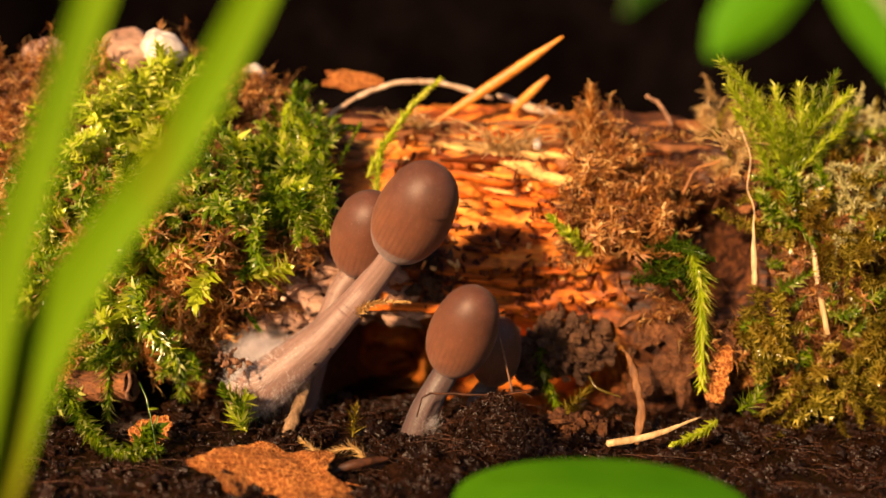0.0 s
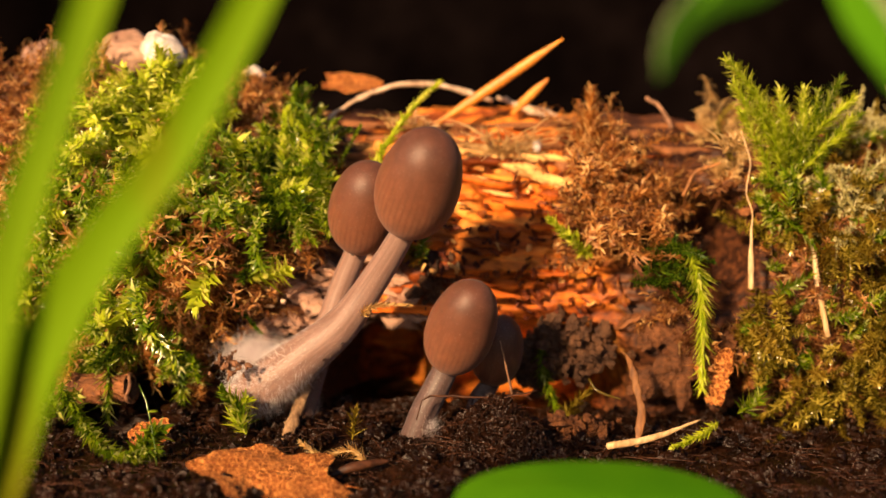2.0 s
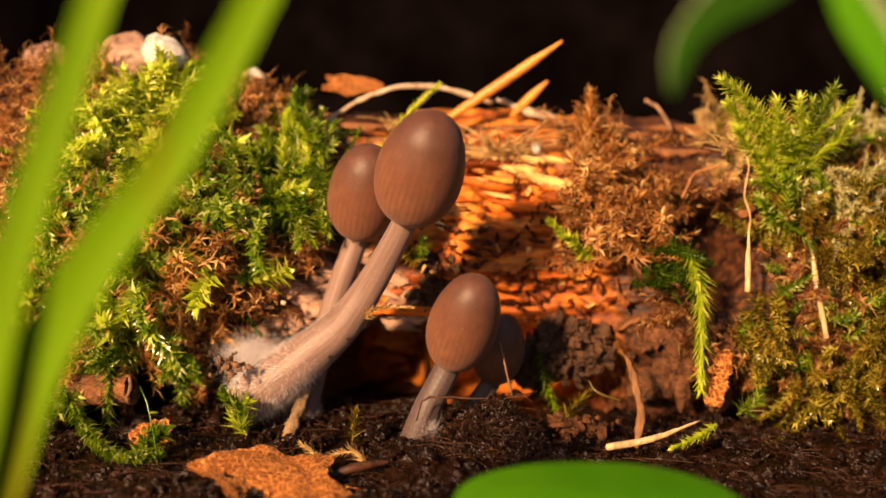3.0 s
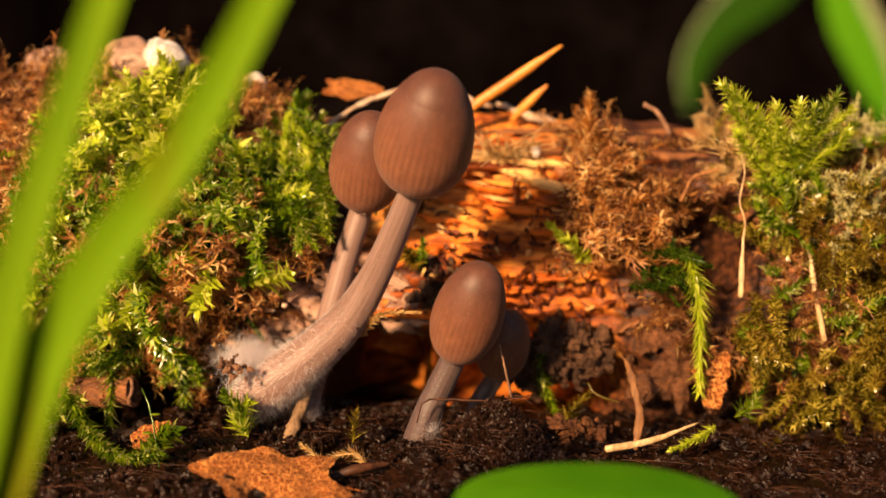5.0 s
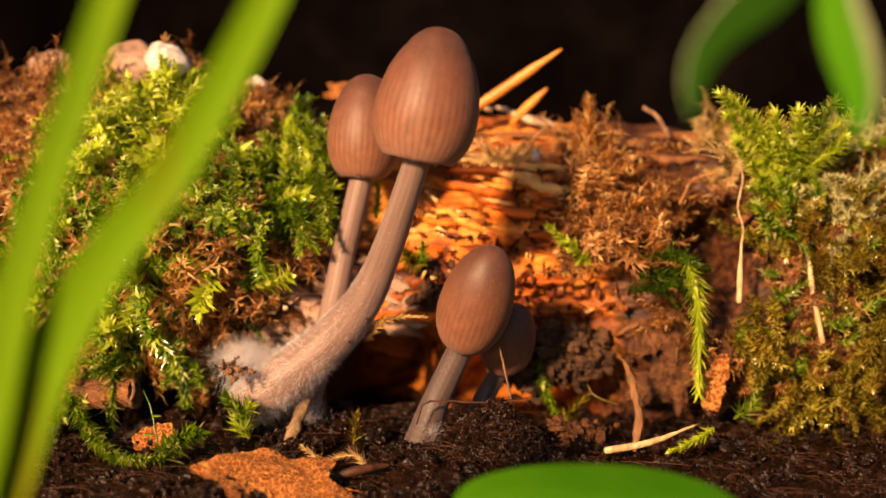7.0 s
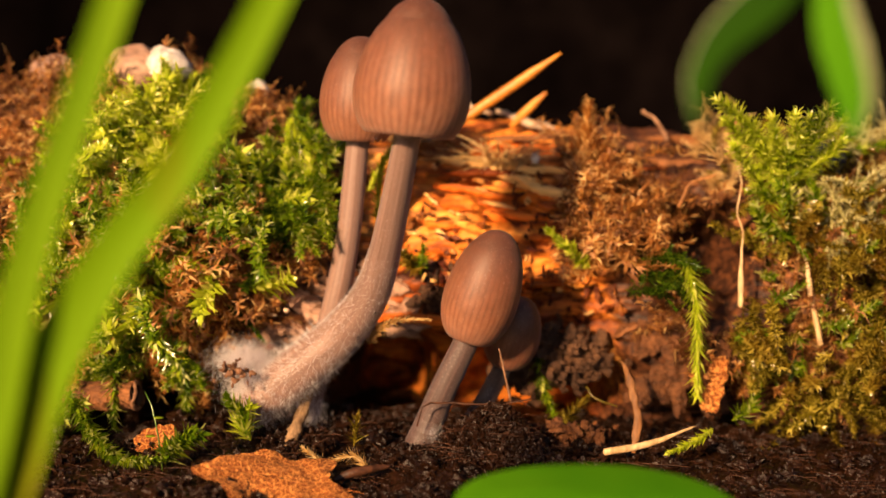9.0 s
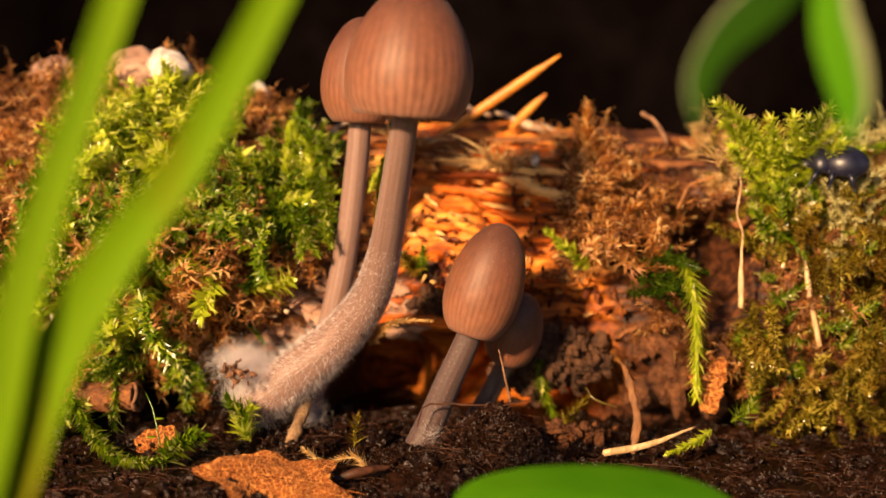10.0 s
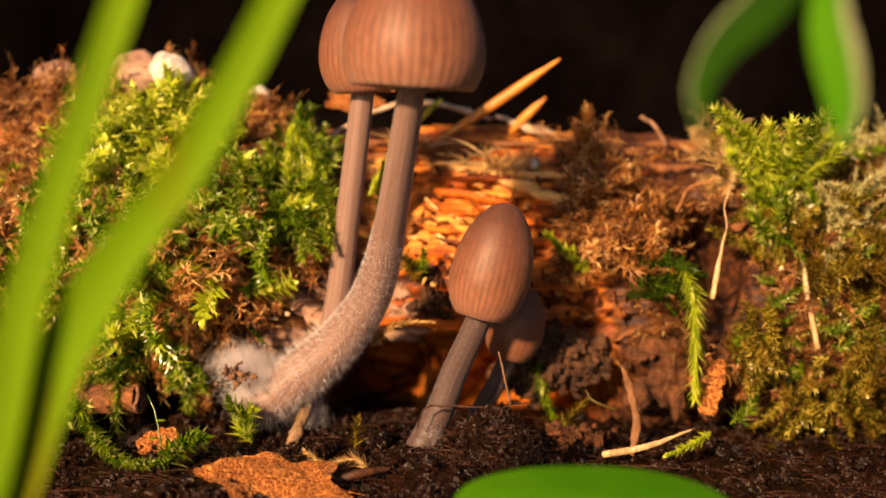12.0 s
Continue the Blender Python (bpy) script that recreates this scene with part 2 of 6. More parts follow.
def cap_material():
    """Brown cap skin, paler to the margin, with thin dark lines between the ribs."""
    m, nt, p = material("cap_skin", 0.52, 0.38)
    co = nt.nodes.new("ShaderNodeTexCoord")
    sep = nt.nodes.new("ShaderNodeSeparateXYZ")
    nt.links.new(co.outputs["Object"], sep.inputs[0])
    down = calc(nt, "MULTIPLY", sep.outputs[2], -58.0)
    skin = ramp(nt, down, [(0.0, (0.100, 0.039, 0.023)), (0.30, (0.160, 0.060, 0.031)), (0.70, (0.225, 0.092, 0.049)), (0.93, (0.29, 0.136, 0.086)), (1.0, (0.42, 0.23, 0.16))])
    line = calc(nt, "MULTIPLY", calc(nt, "ABSOLUTE", sep.outputs[1]), 1900.0)
    dark = ramp(nt, line, [(0.25, (1.06, 1.06, 1.06)), (0.95, (0.66, 0.60, 0.57))])
    vary = nt.nodes.new("ShaderNodeVectorMath")
    vary.operation = "ADD"
    nt.links.new(co.outputs["Object"], vary.inputs[0])
    nt.links.new(piece_random(nt), vary.inputs[1])
    fleck = grain(nt, vary.outputs[0], 3600, 3)
    cloud = grain(nt, vary.outputs[0], 500, 2)
    streak = calc(nt, "MULTIPLY", ramp(nt, down, [(0.15, (0, 0, 0)), (0.5, (1, 1, 1))]), ramp(nt, grain(nt, vary.outputs[0], 330, 3), [(0.32, (0.1, 0.1, 0.1)), (0.62, (1, 1, 1))]))
    col = blend(nt, skin, dark, streak, "MULTIPLY")
    col = blend(nt, col, (0.50, 0.38, 0.34), ramp(nt, fleck, [(0.60, (0, 0, 0)), (0.78, (0.22, 0.22, 0.22))]))
    col = blend(nt, col, ramp(nt, cloud, [(0.3, (0.86, 0.84, 0.84)), (0.7, (1.12, 1.1, 1.1))]), 1.0, "MULTIPLY")
    nt.links.new(col, p.inputs["Base Color"])
    p.inputs["Subsurface Weight"].default_value = 0.3
    p.inputs["Subsurface Radius"].default_value = (1.0, 0.5, 0.3)
    p.inputs["Subsurface Scale"].default_value = 0.0008
    p.inputs["Sheen Weight"].default_value = 0.05
    p.inputs["Sheen Roughness"].default_value = 0.4
    p.inputs["Sheen Tint"].default_value = (0.85, 0.85, 1.0, 1)
    relief(nt, p, fleck, 0.25, 0.0001)
    return m


def stem_material(name, a, b):
    m, nt, p = material(name, 0.5, 0.45)
    v = place(nt, (1, 1, 0.0))
    fibre, fleck = grain(nt, v, 1800, 3), grain(nt, place(nt, (1, 1, 0.6)), 5200, 2)
    col = ramp(nt, fibre, [(0.3, a), (0.7, b)])
    col = blend(nt, col, (0.58, 0.49, 0.47), ramp(nt, fleck, [(0.60, (0, 0, 0)), (0.76, (0.26, 0.26, 0.26))]))
    nt.links.new(col, p.inputs["Base Color"])
    p.inputs["Subsurface Weight"].default_value = 0.2
    p.inputs["Subsurface Radius"].default_value = (1.0, 0.6, 0.5)
    p.inputs["Subsurface Scale"].default_value = 0.0008
    p.inputs["Sheen Weight"].default_value = 0.15
    p.inputs["Sheen Tint"].default_value = (0.85, 0.85, 1.0, 1)
    relief(nt, p, calc(nt, "ADD", fibre, fleck), 0.4, 0.0001)
    return m


def hair_material():
    m, nt, p = material("white_down", 0.6, 0.3)
    p.inputs["Base Color"].default_value = (0.92, 0.89, 0.90, 1)
    see_through(nt, p, (0.92, 0.87, 0.88), 0.6)
    return m


def leaf_material(name, a, b, through_amount, rough=0.4, scale=60, stretch=(1, 1, 1), low=0.3, high=0.7):
    m, nt, p = material(name, rough, 0.06)
    col = ramp(nt, grain(nt, place(nt, stretch), scale, 4, 0.2), [(low, a), (high, b)])
    nt.links.new(col, p.inputs["Base Color"])
    see_through(nt, p, col, through_amount)
    return m


def water_material():
    m, nt, p = material("clear_water", 0.03, 0.5)
    p.inputs["Base Color"].default_value = (0.96, 0.97, 1.0, 1)
    p.inputs["Transmission Weight"].default_value = 1.0
    p.inputs["IOR"].default_value = 1.33
    return m


WATER = water_material()
CAP, DOWN = cap_material(), hair_material()
STEM = stem_material("stem_skin", (0.150, 0.085, 0.066), (0.265, 0.160, 0.130))
# Darker copy of stem_skin: shade on the two low mushrooms put into colour.
STEM_SHADED = stem_material("shaded_stem_skin", (0.050, 0.028, 0.024), (0.100, 0.060, 0.054))
GRASS = leaf_material("grass_blade", (0.11, 0.235, 0.001), (0.185, 0.34, 0.002), 0.4, 0.6, 90, (1, 1, 0.15))
GRASS_TINGED = leaf_material("grass_blade_tinged", (0.23, 0.165, 0.003), (0.15, 0.30, 0.001), 0.4, 0.6, 60, (1, 1, 0.25), 0.30, 0.48)
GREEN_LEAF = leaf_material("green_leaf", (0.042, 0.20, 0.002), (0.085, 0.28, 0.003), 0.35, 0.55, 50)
# green_leaf again, darkened: the hanging leaf's shade is in its base colour.
SHADE_LEAF = leaf_material("shaded_green_leaf", (0.006, 0.034, 0.001), (0.020, 0.075, 0.002), 0.3, 0.55, 50)
LEAF_EDGE = leaf_material("leaf_pale_edge", (0.17, 0.22, 0.06), (0.36, 0.39, 0.24), 0.3, 0.5, 90)


def dead_leaf_material():
    m, nt, p = material("dead_leaf", 0.65, 0.3)
    flat = place(nt)
    bend = nt.nodes.new("ShaderNodeTexNoise")
    bend.inputs["Scale"].default_value = 900
    nt.links.new(flat, bend.inputs["Vector"])
    wave = nt.nodes.new("ShaderNodeVectorMath")
    wave.operation = "MULTIPLY_ADD"
    wave.inputs[1].default_value = (0.0011, 0.0011, 0.0011)
    nt.links.new(bend.outputs["Color"], wave.inputs[0])
    nt.links.new(flat, wave.inputs[2])
    v = wave.outputs[0]
    net = nt.nodes.new("ShaderNodeTexVoronoi")
    net.feature = "DISTANCE_TO_EDGE"
    net.inputs["Scale"].default_value = 1050
    nt.links.new(v, net.inputs["Vector"])
    vein = ramp(nt, net.outputs["Distance"], [(0.0, (1, 1, 1)), (0.05, (0.9, 0.9, 0.9)), (0.10, (0, 0, 0))])
    fine = nt.nodes.new("ShaderNodeTexVoronoi")
    fine.feature = "DISTANCE_TO_EDGE"
    fine.inputs["Scale"].default_value = 2300
    nt.links.new(v, fine.inputs["Vector"])
    thin = ramp(nt, fine.outputs["Distance"], [(0.0, (0.8, 0.8, 0.8)), (0.17, (0, 0, 0))])
    col = ramp(nt, grain(nt, v, 220, 4), [(0.3, (0.12, 0.026, 0.004)), (0.7, (0.30, 0.078, 0.011))])
    col = blend(nt, col, (0.52, 0.16, 0.025), thin)
    col = blend(nt, col, (0.74, 0.30, 0.07), vein)
    vein = calc(nt, "ADD", vein, thin)
    nt.links.new(col, p.inputs["Base Color"])
    relief(nt, p, vein, 0.9, 0.0002)
    return m


DEAD_LEAF = dead_leaf_material()


def shell_material():
    m, nt, p = material("beetle_shell", 0.38, 0.5)
    col = ramp(nt, grain(nt, place(nt), 500, 3), [(0.3, (0.004, 0.005, 0.014)), (0.7, (0.014, 0.014, 0.034))])
    nt.links.new(col, p.inputs["Base Color"])
    p.inputs["Coat Weight"].default_value = 0.1
    relief(nt, p, grain(nt, place(nt), 1400, 2), 0.2, 0.0001)
    return m


SHELL = shell_material()


# ---- ground: one sheet out to the horizon ----
def spread(near, step, far):
    a = list(np.arange(0, near, step))
    d = step
    while a[-1] < far:
        d *= 1.6
        a.append(a[-1] + d)
    a = np.array(a)
    return np.concatenate([-a[:0:-1], a])


def ground_height(x, y):
    p = np.stack([x, y, np.zeros_like(x)], -1)
    near = np.exp(-((x / 220) ** 2 + (y / 220) ** 2))
    h = near * (2.2 * fbm(p * 0.06, 11, 4) + 0.9 * fbm(p * 0.4, 15, 3))
    pit = 15 * np.exp(-((x + 56.0) / 6.0) ** 4 - ((y - 7) / 9.5) ** 4)
    return h - pit - 1.5 - near * np.clip((-14 - y) * 0.06, 0, 4)


gx, gy = spread(100, 0.7, 60000), spread(70, 0.7, 60000)
X, Y = np.meshgrid(gx, gy)
pile = Pile()
pile.add(np.stack([X.ravel(), Y.ravel(), ground_height(X.ravel(), Y.ravel())], 1), grid_tris(len(gy), len(gx)))
solid("ground", pile, SOIL, None, "dark brown crumbly forest soil", "ground", kind="structure")

# Added sheet: hides the sky, its colour stands for the unlit background.
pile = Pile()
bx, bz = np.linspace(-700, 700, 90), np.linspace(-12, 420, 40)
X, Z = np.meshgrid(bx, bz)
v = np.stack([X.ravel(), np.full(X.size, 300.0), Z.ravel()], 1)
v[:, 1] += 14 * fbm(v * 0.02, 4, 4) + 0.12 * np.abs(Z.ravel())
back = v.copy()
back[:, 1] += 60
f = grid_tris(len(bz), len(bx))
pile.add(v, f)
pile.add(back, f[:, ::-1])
solid("backdrop", pile, FAR, None, "near-black sheet standing in for the unlit background", "backdrop", kind="structure")

# soil crumbs
def crumb_pile(count, seed, where, low=0.12, high=0.75):
    """Angular crumbs of soil; where(rng) gives x, y and the height over the ground."""
    rng = np.random.default_rng(seed)
    crumbs = Pile()
    at = np.array([where(rng) for _ in range(count)])
    at[:, 2] += ground_height(at[:, 0], at[:, 1])
    size = low + (high - low) * rng.random(count) ** 3
    rot = turn_to(rng.normal(0, 1, (count, 3)), rng.uniform(0, 6.28, count))
    for k in range(12):
        one = Pile()
        lump(one, (0, 0, 0), (1.15, 0.8, 0.55), 30 + k, 5, 6, 1.5)
        v, f = np.concatenate(one.v), np.concatenate(one.f)
        q = np.arange(k, count, 12)
        w = np.einsum("nij,vj->nvi", rot[q], v) * size[q, None, None] + at[q][:, None]
        crumbs.add(w.reshape(-1, 3), (f[None] + (np.arange(len(q)) * len(v))[:, None, None]).reshape(-1, 3))
    return crumbs


def root_hairs(count, seed, where, length=(2, 7)):
    """Thin root fibres lying over the soil."""
    rng = np.random.default_rng(seed)
    pile = Pile()
    at = np.array([where(rng) for _ in range(count)])
    at[:, 2] += ground_height(at[:, 0], at[:, 1]) + 0.3
    u = np.linspace(0, 1, 6)[:, None]
    for x, y, z in at:
        a, ln, w = rng.uniform(0, 6.28), rng.uniform(*length), rng.normal(0, 0.9, 3)
        pts = np.array([(x, y, z)]) + u * ln * np.array([(math.cos(a), math.sin(a), 0)]) + np.sin(math.pi * u) * np.array([(w[0], w[1], 0.5 * abs(w[2]))])
        tube(pile, pts, rng.uniform(0.02, 0.065), 4, closed=False)
    return pile


def turn_to(d, spin):
    """Rotation that takes +z to the rows of d, spun about it."""
    d = unit(d)
    ref = np.where(np.abs(d[:, 2:3]) > 0.9, np.array([[1.0, 0, 0]]), np.array([[0, 0, 1.0]]))
    a = unit(np.cross(ref, d))
    b = np.cross(d, a)
    c, s = np.cos(spin)[:, None], np.sin(spin)[:, None]
    return np.stack([a * c + b * s, b * c - a * s, d], 2)


def on_soil(rng):
    y = rng.uniform(-62, 20)
    return rng.uniform(-92, 92), y, 0.1 + (1.5 * rng.random() ** 2 if y > -10 else 0.3 * rng.random())


def on_mound(rng):
    a, r = rng.uniform(0, 6.28), rng.random() ** 0.6
    return 8.5 + 10 * r * math.cos(a), -8 + 5.5 * r * math.sin(a), 8.6 * (1 - r**1.5) * rng.random() ** 0.35


solid("soil_crumbs", crumb_pile(15000, 1, on_soil, 0.10, 0.70), SOIL, None, "loose dark crumbs of moist soil", "soil", kind="stuff", smooth=False)


def clods(count, seed, where, low, high):
    """Larger clods pressed together out of crumbs."""
    rng = np.random.default_rng(seed)
    pile = Pile()
    for k in range(count):
        x, y, z = where(rng)
        size = rng.uniform(low, high) * rng.uniform(0.6, 1.3, 3) * (1, 1, 0.7)
        lump(pile, (x, y, z + float(ground_height(np.array([x]), np.array([y]))[0])), size, 60 + k, 14, 20, 1.15)
    return pile


def round_stems(rng):
    a, r = rng.uniform(0, 6.28), rng.random() ** 0.5
    cx, cy, reach = ((-7.2, -6.5, 4.2), (-24.5, -1.0, 5.0), (6.5, 5.5, 4.0))[int(rng.integers(3))]
    return cx + reach * r * math.cos(a), cy + 0.7 * reach * r * math.sin(a), 1.9 * (1 - r) * rng.random() ** 0.5


solid("soil_crumbs", crumb_pile(1500, 12, round_stems, 0.12, 0.75), SOIL, None, "loose dark crumbs of soil heaped round the stems", "soil", kind="stuff", smooth=False)
solid("soil_clods", clods(720, 8, on_soil, 0.35, 1.8), SOIL, None, "dark clods of moist soil", "soil", kind="stuff", smooth=False)
WET = plain("wet_grit", (0.008, 0.003, 0.001), (0.06, 0.025, 0.01), 300, 0.10, bump=0.3, spec=0.7)
solid("soil_grit", crumb_pile(800, 5, on_soil, 0.05, 0.2), WET, None, "glistening wet grit on the soil", "soil", kind="stuff")
solid("soil_grit", crumb_pile(260, 6, on_mound, 0.05, 0.18), WET, None, "glistening wet grit in the heap of soil", "soil", kind="stuff")
solid("soil_mound", crumb_pile(8000, 2, on_mound, 0.10, 0.6), SOIL, None, "raised heap of dark fibrous soil", "soil", kind="stuff", smooth=False)
ROOT = plain("root_hair", (0.020, 0.006, 0.002), (0.10, 0.034, 0.012), 300, 0.6)
solid("root_fibres", root_hairs(1700, 3, on_soil, (1.5, 8)), ROOT, None, "fine reddish brown root fibres over the soil", "roots", kind="stuff")
solid("root_fibres", root_hairs(280, 4, on_mound, (1.5, 5)), ROOT, None, "fine root fibres in the heap of soil", "roots", kind="stuff")

# ---- the rotten log ----
LOG_Y, LOG_Z, LOG_R = 48.0, 17.0, 34.0


def hollow(x, z):
    """How deep the log is rotted away at its foot, plus a shadow dent (e)."""
    a = 34 * np.exp(-(((x + 11) / 9.0) ** 2) ** 2 - (((z - 4) / 9.5) ** 2) ** 2)
    b = 26 * np.exp(-(((x + 56) / 7.0) ** 2) ** 1.5 - (((z - 0.5) / 6.5) ** 2) ** 1.5)
    c = 26 * np.exp(-(((x - 15) / 16.0) ** 2) ** 2 - (((z - 5) / 8.5) ** 2) ** 2)
    d = 18 * np.exp(-(((x - 46.5) / 6.5) ** 2) ** 1.5 - (((z - 28.5) / 8.0) ** 2) ** 1.5)
    # Slight dent put in where the tall cap's moving shadow falls.
    e = 3 * np.exp(-(((x - 15.5) / 6.0) ** 2) ** 1.5 - (((z - 32.6 + 0.12 * (x - 15)) / 3.7) ** 2) ** 1.5)
    return a + b + c + d + e


xs = np.concatenate([np.linspace(-170, -92, 50), np.linspace(-91.5, 91.5, 460), np.linspace(92, 170, 50)])
angles = np.radians(np.concatenate([np.linspace(-75, -45, 14), np.linspace(-44, 96, 190), np.linspace(99, 230, 40)]))
X, A = np.meshgrid(xs, angles)
X, A = X.ravel(), A.ravel()
p = np.stack([X * 0.05, np.cos(A) * 1.6, np.sin(A) * 1.6], 1)
fibre = np.stack([X * 0.06, np.cos(A) * 14, np.sin(A) * 14], 1)
chunk = np.stack([X * 0.16, np.cos(A) * 11, np.sin(A) * 11], 1)
r = LOG_R + 1.6 * fbm(p, 21, 3) + 1.2 * fbm(fibre, 23, 3)
steps = fbm(fibre * np.array([1.0, 0.45, 0.45]), 27, 2) * 3.0
r += 1.3 * (np.floor(steps * 1.4) / 1.4 + 0.4 * (steps - np.floor(steps * 1.4) / 1.4))
rot = fbm(chunk, 31, 4)
r += 1.5 * np.abs(rot) + 0.5 * fbm(chunk * 4.0, 37, 2)
grain_lines = np.stack([X * 0.12, np.cos(A) * 36, np.sin(A) * 36], 1)
r += 0.5 * fbm(grain_lines, 51, 2)
bare = np.exp(-(((X - 11) / 24) ** 2) ** 2)
r -= bare * 3.4 * np.clip((vnoise(chunk * 0.55, 43) - 0.56) * 5, 0, 1)
y, z = LOG_Y - r * np.cos(A), LOG_Z + r * np.sin(A)
y = y + np.where(np.cos(A) > 0, hollow(X, z), 0)
TRUNK = np.stack([X, y, z], 1)
FRONT = np.full((200, 80), np.nan)
face = (np.cos(A) > -0.1) & (np.abs(X) < 99) & (z > -14) & (z < 60)
np.fmin.at(FRONT, ((X[face] + 100).astype(int), (z[face] + 15).astype(int)), y[face])
for _ in range(3):
    side = np.nanmean(np.stack([np.roll(FRONT, 1, 1), np.roll(FRONT, -1, 1), np.roll(FRONT, 1, 0)]), 0)
    FRONT = np.where(np.isnan(FRONT), side, FRONT)
FRONT = np.where(np.isnan(FRONT), LOG_Y, FRONT)


def log_front(x, z):
    """y of the log's front at x, z."""
    return FRONT[np.clip((np.asarray(x) + 100).astype(int), 0, 199), np.clip((np.asarray(z) + 15).astype(int), 0, 79)]


pile = Pile()
pile.add(TRUNK, grid_tris(len(angles), len(xs)))
log = thing("log", (0, LOG_Y, LOG_Z), "rotten orange-brown log overgrown with moss, lying on soil", "log")
body = part("trunk", pile, TRUNK_SKIN, log)
body.location = Vector((0, -LOG_Y, -LOG_Z)) * MM
for sx in (-170, 170):
    pile = Pile()
    th = np.linspace(0, 2 * math.pi, 40, endpoint=False)
    rr = np.linspace(0.02, 1.02, 8)
    v = np.stack([np.full(320, float(sx)), (np.outer(rr, np.cos(th)) * LOG_R).ravel(), (np.outer(rr, np.sin(th)) * LOG_R).ravel()], 1)
    v[:, 0] += 0.8 * fbm(v * 0.3, 3, 3)
    pile.add(v, grid_tris(8, 40, True))
    part("end_face", pile, BARK, log)


def flake_mesh(seed, length, height, thick, n=22, m=9):
    """A split-off wooden flake along x with ragged ends and a fibrous face."""
    rng = np.random.default_rng(seed)
    u = np.linspace(-0.5, 0.5, n)
    wave = np.convolve(rng.normal(0, 1, n + 4), np.ones(5) / 5, "valid") * 0.45
    body = (1 - np.abs(2 * u) ** 3) * 0.95 + 0.05
    top, low = 0.5 * body * (0.85 + wave), -0.5 * body * (0.85 + np.roll(wave[::-1], 3))
    s = np.linspace(0, 1, m)
    z = (low[:, None] * (1 - s) + top[:, None] * s) * height
    x = (np.repeat(u[:, None], m, 1) + rng.normal(0, 0.07, m)[None] * np.sign(u)[:, None] * np.abs(2 * u)[:, None] ** 4) * length
    ridge = rng.uniform(-0.3, 0.3, m)
    y = -thick * (0.5 + 0.45 * np.sin(math.pi * s)[None] + ridge[None] + 0.10 * rng.random((n, m)))
    front = np.stack([x, y, z], -1).reshape(-1, 3)
    rear = front.copy()
    rear[:, 1] = 0.4 * thick
    edge = [i * m for i in range(n)] + [(n - 1) * m + j for j in range(1, m)] + [i * m + m - 1 for i in range(n - 2, -1, -1)] + list(range(m - 2, 0, -1))
    f = [(a, c, b) for a, b, c in grid_tris(n, m)]
    q = n * m
    for i, a in enumerate(edge):
        b = edge[(i + 1) % len(edge)]
        f += [(a, b, b + q), (a, b + q, a + q)]
    one = Pile()
    one.add(np.concatenate([front, rear]), np.array(f))
    return one


def flakes(material_used, name, spots, seed, proud=0.0):
    """Flakes at spots of (x, z, length, height, tilt)."""
    meshes = []
    for k in range(7):
        me = flake_mesh(seed + k, 1.0, 1.0, 0.35).mesh(name, False)
        me.materials.append(material_used)
        meshes.append(me)
    rng = np.random.default_rng(seed)
    for k, (x, z, length, height, tilt) in enumerate(spots):
        ob = new(name, meshes[k % 7])
        ob.parent = log
        y = -proud + float(log_front(np.array([x]), np.array([min(z, 47)]))[0]) - rng.uniform(-0.5, 0.4)
        lean = math.degrees(math.asin(max(-0.95, min(0.95, (z - LOG_Z) / LOG_R))))
        ob.matrix_basis = Matrix.Translation(Vector((x, y - LOG_Y, z - LOG_Z)) * MM) @ pose(0, 0, 0, -lean * 0.8 + rng.uniform(-14, 10), tilt, rng.uniform(-6, 6)) @ Matrix.Diagonal((length, height * 1.2, height, 1))


rng = np.random.default_rng(3)
spots = []
while len(spots) < 46:
    x, z = rng.uniform(-10, 34), rng.uniform(8, 49)
    if z < 15 and x < 8 or x > 25 and z < 40 or float(hollow(x, z)) > 3:
        continue
    spots.append((x, z, 5 + 17 * rng.random() ** 2, 0.8 + 1.7 * rng.random(), rng.uniform(-4, 14)))
flakes(WOOD, "wood_flake", spots, 100)
crest = [(rng.uniform(-85, 85), rng.uniform(40, 50.5), 4 + 14 * rng.random(), 0.8 + 1.6 * rng.random(), rng.uniform(-6, 6)) for _ in range(70)]
flakes(TAN_BARK, "bark_flake", crest, 360)
cream = [(4.5 + 4 * k + rng.normal(0, 1), 44.4 - 0.25 * k + rng.normal(0, 0.4), rng.uniform(7, 13), rng.uniform(0.9, 1.9), rng.uniform(2, 12)) for k in range(5)]
cream += [(11 + 3 * k + rng.normal(0, 0.8), 43.0 - 1.0 * k + rng.normal(0, 0.4), rng.uniform(6, 12), rng.uniform(1.0, 2.2), rng.uniform(6, 18)) for k in range(5)]
cream += [(rng.uniform(-3, 10), rng.uniform(33, 47), rng.uniform(4, 9), rng.uniform(0.4, 1.0), rng.uniform(0, 12)) for _ in range(6)]
flakes(CREAM, "bleached_flake", cream, 200, 1.3)
pale = []
while len(pale) < 42:
    x, z = rng.uniform(-33, -5), rng.uniform(11, 27)
    pale.append((x, z, 3 + 6 * rng.random(), 1.5 + 2.5 * rng.random(), rng.uniform(-20, 25)))
flakes(PALE_BARK, "bark_flake", pale, 300)
tan = [(rng.uniform(32, 50), rng.uniform(1, 24), 2.5 + 4.5 * rng.random(), 1.5 + 2.5 * rng.random(), rng.uniform(-40, 40)) for _ in range(16)]
flakes(TAN_BARK, "bark_flake", tan, 340)


